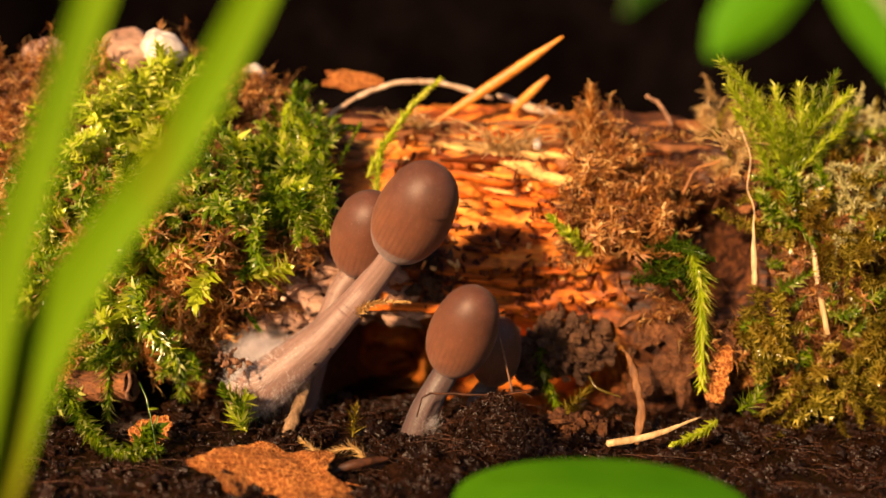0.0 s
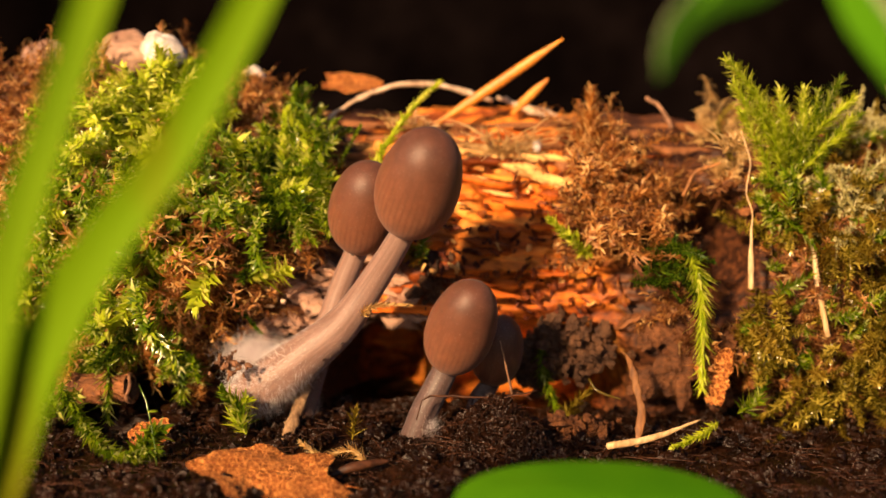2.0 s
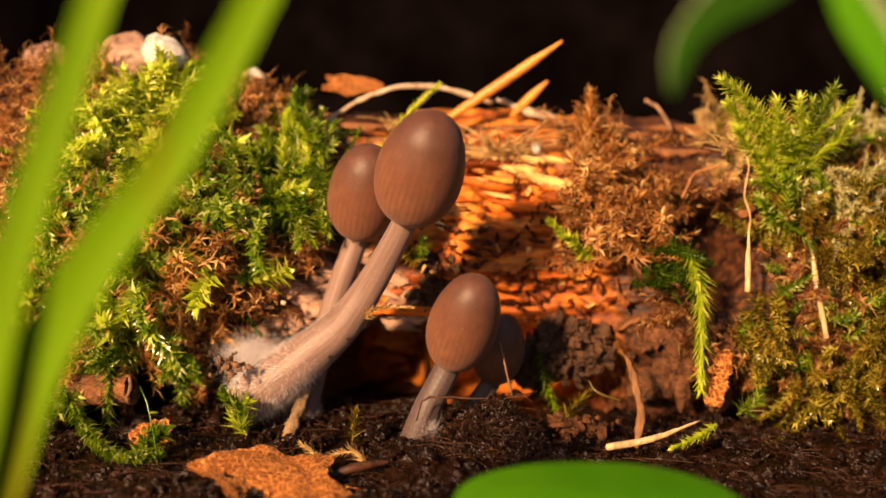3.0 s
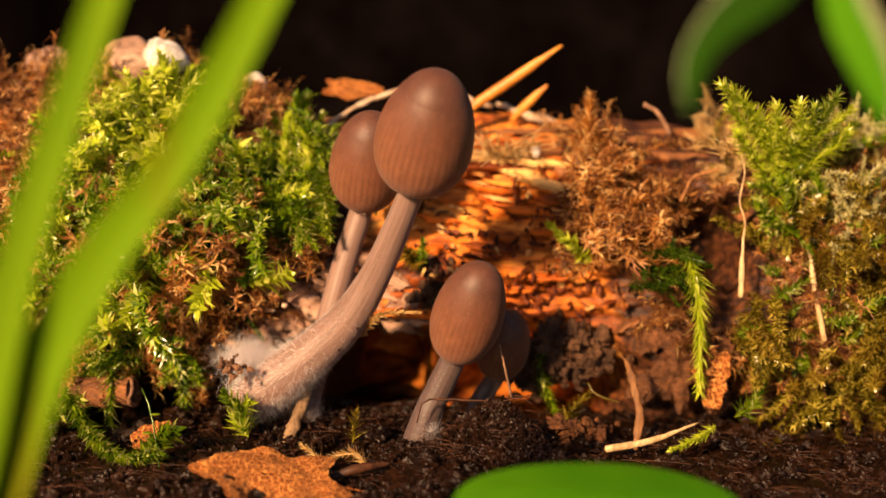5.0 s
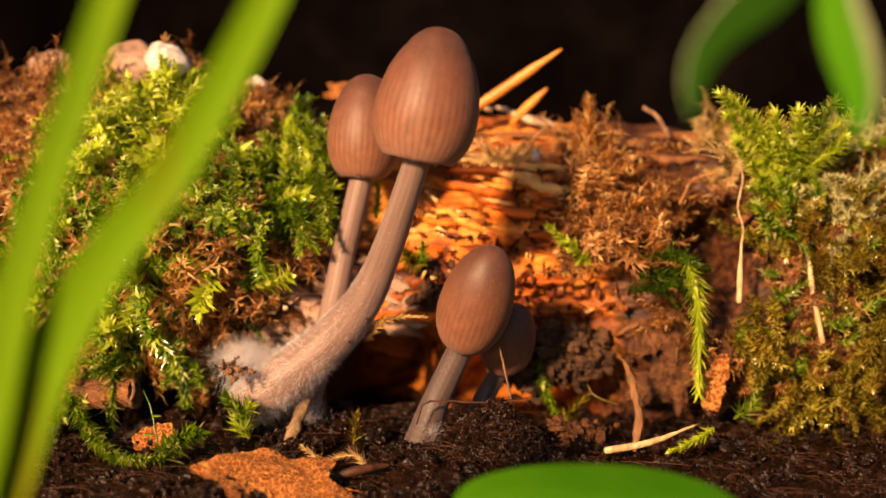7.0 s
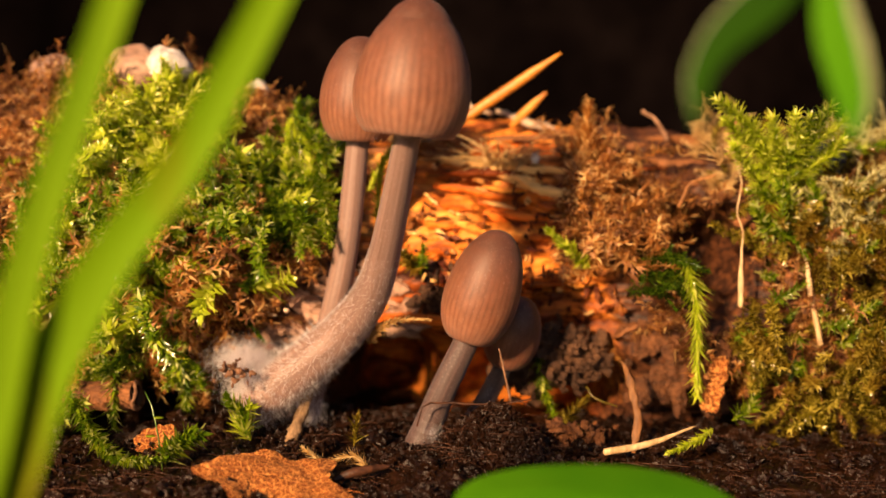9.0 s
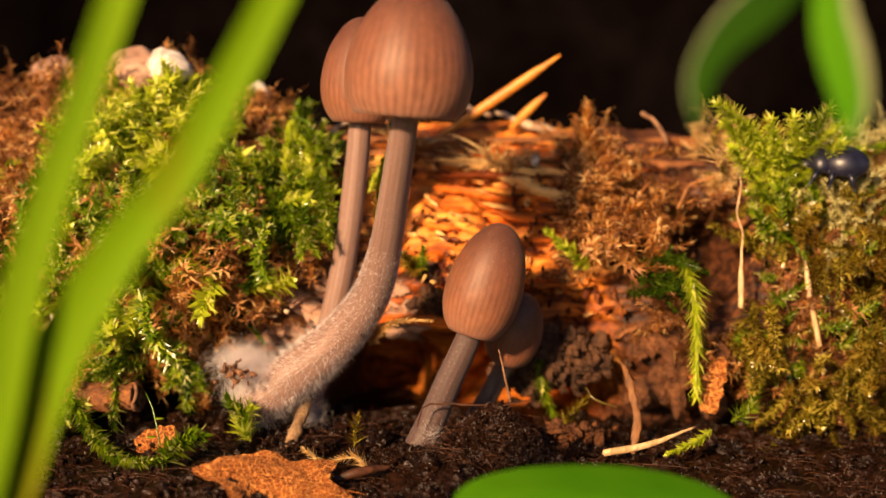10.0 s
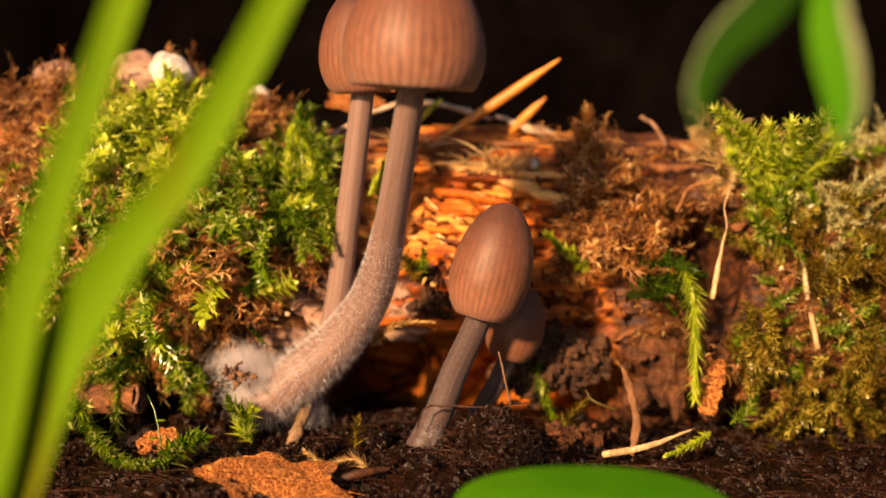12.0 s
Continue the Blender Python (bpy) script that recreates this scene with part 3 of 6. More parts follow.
# ---- moss ----
def shoot(seed, length, leaves, leaf, width, spread_deg, bend, curl=0.3):
    """A moss shoot along +z: a thin stem with pointed leaves all round."""
    rng = np.random.default_rng(seed)
    u = np.linspace(0, 1, 7)
    axis = np.stack([bend * length * u**2, 0.15 * bend * length * np.sin(3 * u), length * u], 1)
    pile = Pile()
    tube(pile, axis, np.linspace(0.12, 0.05, 7) * max(width / 0.4, 0.7), 3, closed=False)
    k = np.arange(leaves)
    s = np.clip((k + rng.random(leaves)) / leaves, 0, 1)
    base = np.stack([np.interp(s, u, axis[:, j]) for j in range(3)], 1)
    az = k * 2.39996 + rng.normal(0, 0.25, leaves)
    out = np.stack([np.cos(az), np.sin(az), np.zeros(leaves)], 1)
    side = np.stack([-np.sin(az), np.cos(az), np.zeros(leaves)], 1)
    up = unit(np.stack([2 * bend * s, np.zeros(leaves), np.ones(leaves)], 1))
    ang = np.radians(spread_deg) * (1.1 - 0.55 * s) * rng.uniform(0.7, 1.3, leaves)
    ln = leaf * rng.uniform(0.7, 1.25, leaves) * (1 - 0.35 * s)
    d1 = out * np.sin(ang)[:, None] + up * np.cos(ang)[:, None]
    a2 = ang + curl * rng.uniform(0.2, 1.6, leaves)
    d2 = out * np.sin(a2)[:, None] + up * np.cos(a2)[:, None] + side * rng.normal(0, 0.2 + curl * 0.4, leaves)[:, None]
    mid = base + d1 * (0.45 * ln)[:, None]
    tip = mid + d2 * (0.6 * ln)[:, None]
    w = (width * rng.uniform(0.75, 1.2, leaves))[:, None]
    v = np.stack([base - side * w * 0.25, base + side * w * 0.25, mid - side * w * 0.5 + d1 * 0.06, mid + side * w * 0.5 + d1 * 0.06, mid - out * w * 0.16, tip], 1).reshape(-1, 3)
    f = (np.array([(0, 1, 4), (0, 4, 2), (1, 3, 4), (2, 4, 5), (4, 3, 5)])[None] + 6 * k[:, None, None]).reshape(-1, 3)
    pile.add(v, f)
    return np.concatenate(pile.v), np.concatenate(pile.f)


def inside(x, z, poly):
    hit = np.zeros(len(x), bool)
    for (x0, z0), (x1, z1) in zip(poly, poly[1:] + poly[:1]):
        cross = ((z0 > z) != (z1 > z)) & (x < (x1 - x0) * (z - z0) / (z1 - z0 + 1e-9) + x0)
        hit ^= cross
    return hit


def scatter(poly, count, seed, thick, tmpl, out, scale=(0.7, 1.25), wild=0.5, gaps=0.0, drop=0.0):
    """Grows shoots on the log inside an outline in x, z. Returns one pile."""
    rng = np.random.default_rng(seed)
    xs, zs = [q[0] for q in poly], [q[1] for q in poly]
    x, z = rng.uniform(min(xs), max(xs), count * 5), rng.uniform(min(zs), max(zs), count * 5)
    ok = inside(x, z, poly)
    if gaps:
        ok &= fbm(np.stack([x, z, np.full_like(x, seed)], 1) * 0.11, seed, 3) > gaps - 0.5
    ok &= hollow(x, z) < 3
    x, z = x[ok][:count], z[ok][:count]
    n = len(x)
    hill = 0.55 + 0.9 * (fbm(np.stack([x, z, np.zeros(n)], 1) * 0.09, seed + 5, 2) + 0.35)
    y = log_front(x, np.minimum(z, 47)) - thick * np.clip(hill, 0.1, 1.4) * rng.uniform(0.0, 1.0, n) ** 0.7
    d = np.asarray(out, float)[None] + rng.normal(0, wild, (n, 3))
    rot = turn_to(d, rng.uniform(0, 6.28, n))
    s = rng.uniform(*scale, n)
    pile = Pile()
    which = rng.integers(0, len(tmpl), n)
    for k, (v, f) in enumerate(tmpl):
        i = np.where(which == k)[0]
        if not len(i):
            continue
        w = np.einsum("nij,vj->nvi", rot[i], v) * s[i, None, None] + np.stack([x, y, z - drop], 1)[i][:, None]
        ff = f[None] + (np.arange(len(i)) * len(v))[:, None, None]
        pile.add(w.reshape(-1, 3), ff.reshape(-1, 3))
    return pile


FEATHER = [shoot(k, 7.5, 60, 2.7, 0.44, 46, 0.25 * (k % 3)) for k in range(8)]
BROAD = [shoot(20 + k, 6.0, 44, 2.8, 0.66, 46, 0.3 * (k % 3)) for k in range(6)]
WIRY = [shoot(40 + k, 5.5, 32, 2.3, 0.30, 62, 0.4 * (k % 3), 0.9) for k in range(8)]
PLUME = [shoot(80 + k, 10.5, 110, 2.5, 0.5, 58, 0.2 * (k % 4), 0.6) for k in range(8)]
SMALL = [shoot(60 + k, 4.6, 36, 1.5, 0.34, 52, 0.3 * (k % 3)) for k in range(6)]
UP = (0, -0.75, 0.55)

left_all = [(-85.82, 38), (-73.67, 40), (-62.6, 48), (-48.5, 51), (-40.5, 43), (-31.5, 44), (-22.5, 44), (-22.5, 32.98), (-28.17, 26.07), (-37.64, 19.23), (-44.1, 11.54), (-61.11, 4.71), (-81.5, 1.33)]
left_brown = [(-85.63, 56.3), (-74.85, 57.61), (-63.13, 58.91), (-46.64, 61.27), (-31.65, 53.38), (-23.08, 47.58), (-19.34, 28.22), (-24.19, 21.18), (-37.29, 11.68), (-43.3, 0.63), (-50.95, 5.36), (-65.34, 4.09), (-81.5, 1.33)]
left_patch = [(-43.19, 55.19), (-32.96, 54.37), (-31.35, 48.37), (-34.73, 39.47), (-35.38, 29.67), (-40.33, 30.56), (-41.69, 42.31)]
clump = [(-33.43, 39.61), (-29.8, 47.49), (-27.1, 50.98), (-23.2, 47.65), (-21.5, 42.86), (-21.3, 33.17), (-24.27, 31.08), (-32.12, 30.93)]
top_left = [(-63.14, 45.7), (-57.52, 47.9), (-48.3, 49.0), (-45.75, 48), (-49.08, 44.07), (-60.6, 38.95)]
right_brown = [(22.38, 50.38), (27.36, 47.47), (41.08, 41.86), (50.72, 40.17), (82.22, 44.77), (81.08, 2.7), (50.17, 2.06), (38.4, 15.19), (33.58, 22.64), (20.98, 26.06), (19.88, 35.74)]
right_green = [(52.19, 41.32), (61.86, 44.46), (81.36, 46.8), (80.25, 4.15), (61.18, 2.78), (51.65, 11.92), (49.59, 25.2)]
right_top = [(45.76, 44.79), (51.64, 49.97), (71.91, 50.37), (84.13, 49.6), (82.4, 41.8), (51.13, 41.06)]


def moss(name, label, pile, m):
    return solid(name, pile, m, None, label, "moss", kind="stuff")


moss("brown_moss", "dry brown moss stems under the green moss", scatter(left_brown, 850, 1, 6, WIRY, UP, wild=0.7), MOSS_BROWN)
moss("feather_moss", "bright green feathery moss on the log", scatter(left_all, 165, 2, 14, PLUME, (0.1, -0.8, 0.25), (0.8, 1.25), 0.55, gaps=0.50), MOSS)
# A darker and a yellower tone, strewn at random among the green shoots.
moss("dark_moss", "deep green moss among the brighter moss on the log", scatter(left_all, 95, 3, 8, BROAD, UP, (0.9, 1.4), gaps=0.45), MOSS_DARK)
moss("yellow_moss", "yellow-green broad-leaved moss shoots among the moss", scatter(left_all, 60, 33, 15, BROAD, (0.1, -0.7, 0.5), (1.0, 1.6), 0.6, gaps=0.5), MOSS_BRIGHT)
moss("golden_moss", "golden brown dry moss between green shoots", scatter(left_all, 250, 18, 12, WIRY, UP, (0.9, 1.5), 0.6, gaps=0.42), MOSS_GOLD)
moss("brown_moss", "dry brown moss tuft on the log", scatter(left_patch, 260, 4, 9, WIRY, UP, wild=0.6), MOSS_BROWN)
moss("brown_moss", "dry reddish moss on top of the log", scatter([(-85.65, 55.31), (-78.94, 57.53), (-64.16, 58.89), (-64.62, 48.72), (-72.5, 41.7), (-84.43, 41.46)], 170, 14, 10, WIRY, UP, wild=0.6), MOSS_BROWN)
moss("broad_moss", "glossy green broad-leaved moss clump", scatter(clump, 110, 5, 9, BROAD, (-0.1, -0.5, 0.8), (0.8, 1.4), 0.45), MOSS)
moss("yellow_moss", "yellow-green moss on top of the log", scatter(top_left, 90, 6, 13, PLUME, (0.1, -0.5, 0.8), (0.9, 1.5), 0.6, gaps=0.42), MOSS_BRIGHT)
moss("brown_moss", "wiry dry brown moss on the log", scatter(right_brown, 800, 7, 6, WIRY, UP, wild=0.75, gaps=0.48), MOSS_BROWN)
moss("olive_moss", "olive green moss hanging on the log", scatter(right_green, 190, 8, 10, PLUME, (0, -0.7, -0.6), (0.55, 1.0), 0.5, gaps=0.46), MOSS_OLIVE)
moss("dark_moss", "deep green moss tufts on the log", scatter(right_green, 45, 9, 9, FEATHER, (0, -0.8, 0.1), (0.6, 1.1), 0.6, gaps=0.5), MOSS)
moss("straw_moss", "pale straw-coloured dry moss on top of the log", scatter([(45.87, 44.87), (47.87, 54.94), (54.42, 55.58), (54.13, 41.12), (47.17, 39.98)], 50, 10, 4, WIRY, UP, (0.5, 0.85), 0.6), MOSS_STRAW)
moss("grey_moss", "pale grey-green dry moss on the log", scatter([(60.45, 44.34), (71.28, 50.4), (83.95, 52.63), (81.74, 28.28), (64, 29.9), (60.19, 38.52)], 200, 15, 12, SMALL, UP, (0.7, 1.3), 0.7, gaps=0.4), MOSS_GREY)
moss("olive_moss", "olive green moss on top of the log", scatter(right_top, 60, 16, 6, FEATHER, UP, (0.5, 0.9), 0.6, gaps=0.5), MOSS_OLIVE)
moss("brown_moss", "golden brown dry moss tuft on the log", scatter([(21.23, 48.36), (27.29, 49.49), (33.01, 43.7), (38.69, 34.13), (35.67, 27.35), (24.87, 27.13), (21.8, 37.75)], 120, 17, 11, WIRY, (0.1, -0.6, 0.7), (0.9, 1.4), 0.7), MOSS_GOLD)


overhang = [(30, 24), (33, 31), (43, 33), (48, 29), (41, 25)]
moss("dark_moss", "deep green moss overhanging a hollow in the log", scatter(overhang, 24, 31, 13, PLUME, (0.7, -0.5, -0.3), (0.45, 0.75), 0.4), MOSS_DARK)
left_low = [(-80.73, 16.37), (-65.06, 16.69), (-44.09, 14.5), (-41.37, 5.56), (-45.21, 4.5), (-49.5, 7.34), (-60.5, 8.09), (-69.15, 5.96), (-78.81, 1.86)]
moss("feather_moss", "yellow-green moss hanging at the foot of the log", scatter(left_low, 40, 21, 13, FEATHER, (0, -0.8, -0.3), (0.7, 1.2), 0.6), MOSS)
moss("golden_moss", "golden dry moss at the foot of the log", scatter(left_low, 90, 22, 12, WIRY, (0, -0.8, -0.2), (0.8, 1.3), 0.7), MOSS_GOLD)


def frond(name, label, pts, leaf, width, step, m, spread_deg=45, seed=0, droop=0.0, taper=0.5):
    """One moss frond along a curve, with its stem and its leaves."""
    rng = np.random.default_rng(seed)
    line = resample(pts, 24)
    ob = thing(name, line[0], label, "moss")
    line = line - line[0]
    pile = Pile()
    tube(pile, line, np.linspace(0.18, 0.06, 24), 5)
    part("stem", pile, m, ob)
    length = np.linalg.norm(np.diff(line, axis=0), axis=1).sum()
    n = max(12, int(length / step))
    s = (np.arange(n) + rng.random(n)) / n
    u = np.linspace(0, 1, 24)
    base = np.stack([np.interp(s, u, line[:, k]) for k in range(3)], 1)
    t, a, b = frames_along(line)
    t, a, b = (np.stack([np.interp(s, u, q[:, k]) for k in range(3)], 1) for q in (t, a, b))
    az = np.arange(n) * 2.39996 + rng.normal(0, 0.3, n)
    out = a * np.cos(az)[:, None] + b * np.sin(az)[:, None]
    side = unit(np.cross(t, out))
    ang = np.radians(spread_deg) * rng.uniform(0.35, 1.55, n) * (1 - 0.3 * s)
    ln = leaf * rng.uniform(0.55, 1.3, n) * (1 - taper * s**2)
    d1 = unit(out * np.sin(ang)[:, None] + t * np.cos(ang)[:, None])
    d2 = unit(d1 + out * rng.uniform(0, 0.5, n)[:, None] + side * rng.normal(0, 0.25, n)[:, None] + np.array([0, 0, -droop]))
    mid, w = base + d1 * (0.45 * ln)[:, None], (width * rng.uniform(0.8, 1.2, n))[:, None]
    tip = mid + d2 * (0.55 * ln)[:, None]
    v = np.stack([base - side * w * 0.3, base + side * w * 0.3, mid - side * w * 0.5, mid + side * w * 0.5, mid - out * w * 0.18, tip], 1).reshape(-1, 3)
    f = (np.array([(0, 1, 4), (0, 4, 2), (1, 3, 4), (2, 4, 5), (4, 3, 5)])[None] + 6 * np.arange(n)[:, None, None]).reshape(-1, 3)
    pile = Pile()
    pile.add(v, f)
    part("leaves", pile, m, ob, kind="stuff")
    return ob


hanging = frond("moss_frond", "yellow-green moss frond hanging down before the log", [(40.83, 6, 29.63), (41.87, 2, 24.92), (42.58, 1, 16.55), (42.76, 1, 7.76)], 4.2, 0.45, 0.07, MOSS_BRIGHT, 38, 1)
frond("moss_frond", "deep green moss frond lying on the log", [(32.5, 10, 25.57), (36.8, 7, 27.21), (40.58, 4, 26.52), (43.74, 3, 25.29)], 2.2, 0.5, 0.10, MOSS_DARK, 50, 2)
frond("moss_frond", "small green moss frond on rotten wood", [(25.35, 12, 27.64), (21.52, 9, 30.84), (17.47, 8, 34.44)], 2.6, 0.75, 0.08, MOSS_BRIGHT, 45, 3)
frond("moss_frond", "dry brown spiky moss shoot standing on the log", [(25.45, 22, 43.37), (25.15, 21, 49.47), (25.33, 21, 56.3)], 3.6, 0.6, 0.06, MOSS_GOLD, 42, 4)
frond("moss_frond", "dry golden spiky moss shoot on the log", [(23.96, 22, 42.32), (24, 21, 47.43), (24.46, 21, 51.97)], 3.4, 0.55, 0.07, MOSS_GOLD, 48, 41)
frond("moss_frond", "dry golden spiky moss shoot on the log", [(27.4, 21, 42.44), (26.95, 20, 46.51), (26.23, 20, 50.01)], 3.4, 0.55, 0.07, MOSS_GOLD, 48, 42)
for k, pts in enumerate([[(27.76, 19, 39.52), (28.01, 18, 43.6), (28.88, 18, 47.41)], [(30.18, 18, 38.63), (31.42, 17, 42.22), (33.36, 17, 43.75)], [(26.15, 17, 35.62), (25.41, 16, 39.67), (22.95, 17, 42.05)], [(30.87, 14, 31.99), (31.54, 13, 37.03), (34.41, 13, 39.06)], [(26.86, 13, 30.03), (25.63, 12, 34.05), (27.09, 13, 37.93)]]):
    frond("moss_frond", "dry golden brown moss shoot on the log", pts, 3.2, 0.5, 0.08, MOSS_GOLD, 55, 70 + k)
def tangle(label, at, reach, count, seed, m):
    """A dry tuft: curved fibres springing from one foot and falling over."""
    r = np.random.default_rng(seed)
    ob = thing("dry_tuft", at, label, "moss")
    u = np.linspace(0, 1, 9)[:, None]
    pile = Pile()
    for k in range(count):
        foot = r.normal(0, 0.35, 3) * (reach[0], 1.5, 0.4)
        up = np.array([r.normal(0, 0.5), r.normal(-0.2, 0.4), r.uniform(0.5, 1.1)]) * reach[1]
        fall = np.array([r.normal(0, 0.45), r.normal(-0.3, 0.4), -r.uniform(0.1, 0.8)]) * reach[1]
        pts = foot + u * up + u**2 * fall * 0.9 + 0.25 * np.sin(u * r.uniform(4, 11) + r.uniform(0, 6)) * r.normal(0, 1, 3)
        tube(pile, pts, r.uniform(0.07, 0.2) * np.linspace(1, 0.4, 9), 4, closed=False)
    part("fibre", pile, m, ob, kind="stuff")
    return ob


tangle("pale straw-coloured dry moss tuft on the log", (10.56, 24, 43.8), (4.2, 8.5), 95, 81, MOSS_STRAW)
tangle("pale dry root tangle on top of the log", (-7.42, 28, 48.69), (5.0, 4.5), 40, 82, MOSS_STRAW)
tangle("brown dry fibres on top of the log", (39.55, 22, 47.5), (5.0, 2.6), 45, 83, MOSS_BROWN)
tangle("pale dry tuft under the green moss", (48.6, 13, 46.38), (2.4, 4.2), 60, 84, MOSS_STRAW)
frond("moss_frond", "thin green moss frond rising from the log", [(-13.85, 16, 39.88), (-10.07, 18, 46.84), (-5.73, 20, 52.88), (-1.49, 20, 56.96)], 2.2, 0.5, 0.07, MOSS_BRIGHT, 42, 5)
frond("moss_frond", "green moss frond on the log", [(-18.84, 16, 41.77), (-16.98, 17, 45.74), (-15.1, 18, 49.23)], 1.3, 0.4, 0.09, MOSS, 50, 51)
frond("creeping_moss", "creeping green moss shoot on the soil", [(-60.52, -8, 7.39), (-57.45, -10, 4.25), (-54.4, -13, 1.44), (-50.1, -16, -0.63), (-45.69, -18, -0.33), (-42.24, -18, 0.27)], 2.4, 0.5, 0.035, MOSS, 70, 6, 0.5)
curled = frond("creeping_moss", "glossy curled green moss shoot tip", [(-42.9, -17, -0.56), (-41.59, -17, 1.42), (-39.42, -17, 3.06), (-37.86, -17, 3.45)], 3.2, 1.2, 0.05, MOSS, 55, 7, 0.3, 0.2)
frond("moss_frond", "bright green moss frond lying on the soil", [(43.76, -8, 3.99), (40.08, -11, 2.4), (35.77, -13, 1.21)], 1.9, 0.5, 0.09, MOSS_BRIGHT, 40, 8)
tip = frond("moss_frond", "brown-tipped moss frond beside the stem", [(-13.72, 4, 14.86), (-11, -3, 18.98), (-7.68, -6, 20.74), (-3.32, -7, 20.9)], 1.7, 0.4, 0.07, MOSS_STRAW, 38, 9)
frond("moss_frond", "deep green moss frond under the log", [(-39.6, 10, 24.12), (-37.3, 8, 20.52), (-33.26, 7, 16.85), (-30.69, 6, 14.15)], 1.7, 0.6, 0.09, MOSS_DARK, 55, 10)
frond("moss_tuft", "small green moss tuft on the soil", [(-32.09, -6, 0.52), (-32.1, -6, 3.33), (-34.67, -7, 7.23)], 3.4, 0.6, 0.07, MOSS, 48, 11)
frond("moss_tuft", "small green moss tuft on the soil", [(-31.17, -6, 0.07), (-33.17, -5, 2.59), (-31.19, -6, 5.67)], 3.4, 0.6, 0.07, MOSS_BRIGHT, 48, 12)
frond("moss_tuft", "small dry moss tuft on the soil", [(-14.08, -8, 0.02), (-13.84, -8, 2.34), (-13.68, -8, 4.66)], 2.7, 0.5, 0.12, MOSS_OLIVE, 55, 13)
frond("moss_frond", "dry straw-coloured moss sprig on the soil", [(-16.51, -16, -2.8), (-18.81, -15, -0.89), (-21.57, -14, 1.02)], 2.2, 0.32, 0.07, MOSS_STRAW, 45, 14)
frond("moss_frond", "dry straw-coloured moss sprig on the soil", [(-11.41, -14, -1.92), (-13.7, -13, -0.44), (-16.8, -13, -0.96)], 2.2, 0.3, 0.07, MOSS_STRAW, 45, 15)
frond("moss_frond", "deep green moss hanging in the hollow of the log", [(17.03, 13, 11.83), (17.59, 12, 7), (19.99, 9, 0.7)], 2.8, 0.6, 0.09, MOSS, 50, 16)
frond("moss_tuft", "mossy tuft in the shade of the log", [(21.23, 6, -0.51), (22.1, 6, 2.47), (24.91, 6, 5.49)], 2.8, 0.5, 0.09, MOSS_OLIVE, 50, 17)
frond("moss_tuft", "green moss tuft at the foot of the log", [(49.23, 2, 3.03), (51.48, 0, 5.48), (53.18, 0, 9.34)], 3.0, 0.5, 0.08, MOSS, 50, 18)
swaying = []
for k, pts in enumerate([[(58.7, 12, 44.34), (55.13, 11.2, 50.04), (50.53, 10.4, 56.11), (45.6, 9.6, 60.51)],
                         [(58.7, 12, 44.34), (61.12, 11.2, 48.73), (63.76, 10.4, 52.12), (67.2, 9.6, 55.87)],
                         [(59.15, 12, 44.83), (61.95, 11.2, 51.13), (63.58, 10.4, 55.43), (64.5, 9.6, 58.44)],
                         [(58.21, 12, 44.33), (57.08, 11.2, 49.13), (56.13, 10.4, 52.45)],
                         [(59.85, 12, 44.36), (59.64, 11.2, 49.65), (60.12, 10.4, 52.52)],
                         [(56.75, 12, 44.78), (53.2, 11.2, 50.29), (52.07, 10.4, 53.78)],
                         [(61.56, 12, 44.88), (65.13, 11.2, 49), (68.74, 10.4, 53.17)],
                         [(56.03, 12, 39.95), (53.45, 11.2, 45.23), (50.87, 10.4, 49.02), (48.63, 9.6, 52.31)],
                         [(58.24, 12, 43.85), (54.41, 11.2, 49.07), (49.99, 10.4, 53.46), (46.99, 9.6, 56.98)],
                         [(60.7, 12, 42.94), (63.15, 11.2, 46.67), (65.82, 10.4, 49.32), (66.93, 9.6, 52.19)],
                         [(58.96, 12, 42.9), (58.36, 11.2, 46.57), (58.33, 10.4, 50.4)],
                         [(57.33, 12, 42.87), (55.49, 11.2, 46.52), (54.72, 10.4, 50.33)],
                         [(57.6, 12, 44.5), (56.6, 11.2, 50.2), (55.1, 10.4, 56.2)],
                         [(59.3, 12, 44.4), (59.7, 11.2, 50.5), (59.0, 10.4, 56.6)],
                         [(60.4, 12, 44.4), (61.6, 11.2, 50.6), (61.5, 10.4, 56.4)]]):
    swaying.append(frond("moss_frond", "bright green spiky moss frond on top of the log", pts, 3.0, 0.34, 0.048, (MOSS_BRIGHT, MOSS)[k % 4 == 2], 56, 30 + k, taper=0.35))
for k, pts in enumerate([[(60.72, 12, 36.71), (56.11, 10, 40.66), (51.96, 9, 41.61)], [(63.75, 12, 34.81), (63.59, 9, 39.91), (62.43, 9, 43.74)], [(58.96, 12, 32.75), (55.12, 9, 35.88), (52.58, 9, 38.73)]]):
    frond("moss_frond", "green moss frond hanging on the log", pts, 3.0, 0.5, 0.07, MOSS, 55, 130 + k)
frond("moss_frond", "pale grey-green moss tip by the straw", [(68.74, 8, 36.72), (66.11, 8, 40.99), (64.23, 8, 44.01)], 1.6, 0.4, 0.08, MOSS_GREY, 30, 140)
frond("moss_frond", "green moss frond lying on top of the log", [(72.07, 22, 47.54), (76.04, 22, 49.23), (80.06, 22, 49.92)], 2.6, 0.5, 0.06, MOSS, 50, 141)
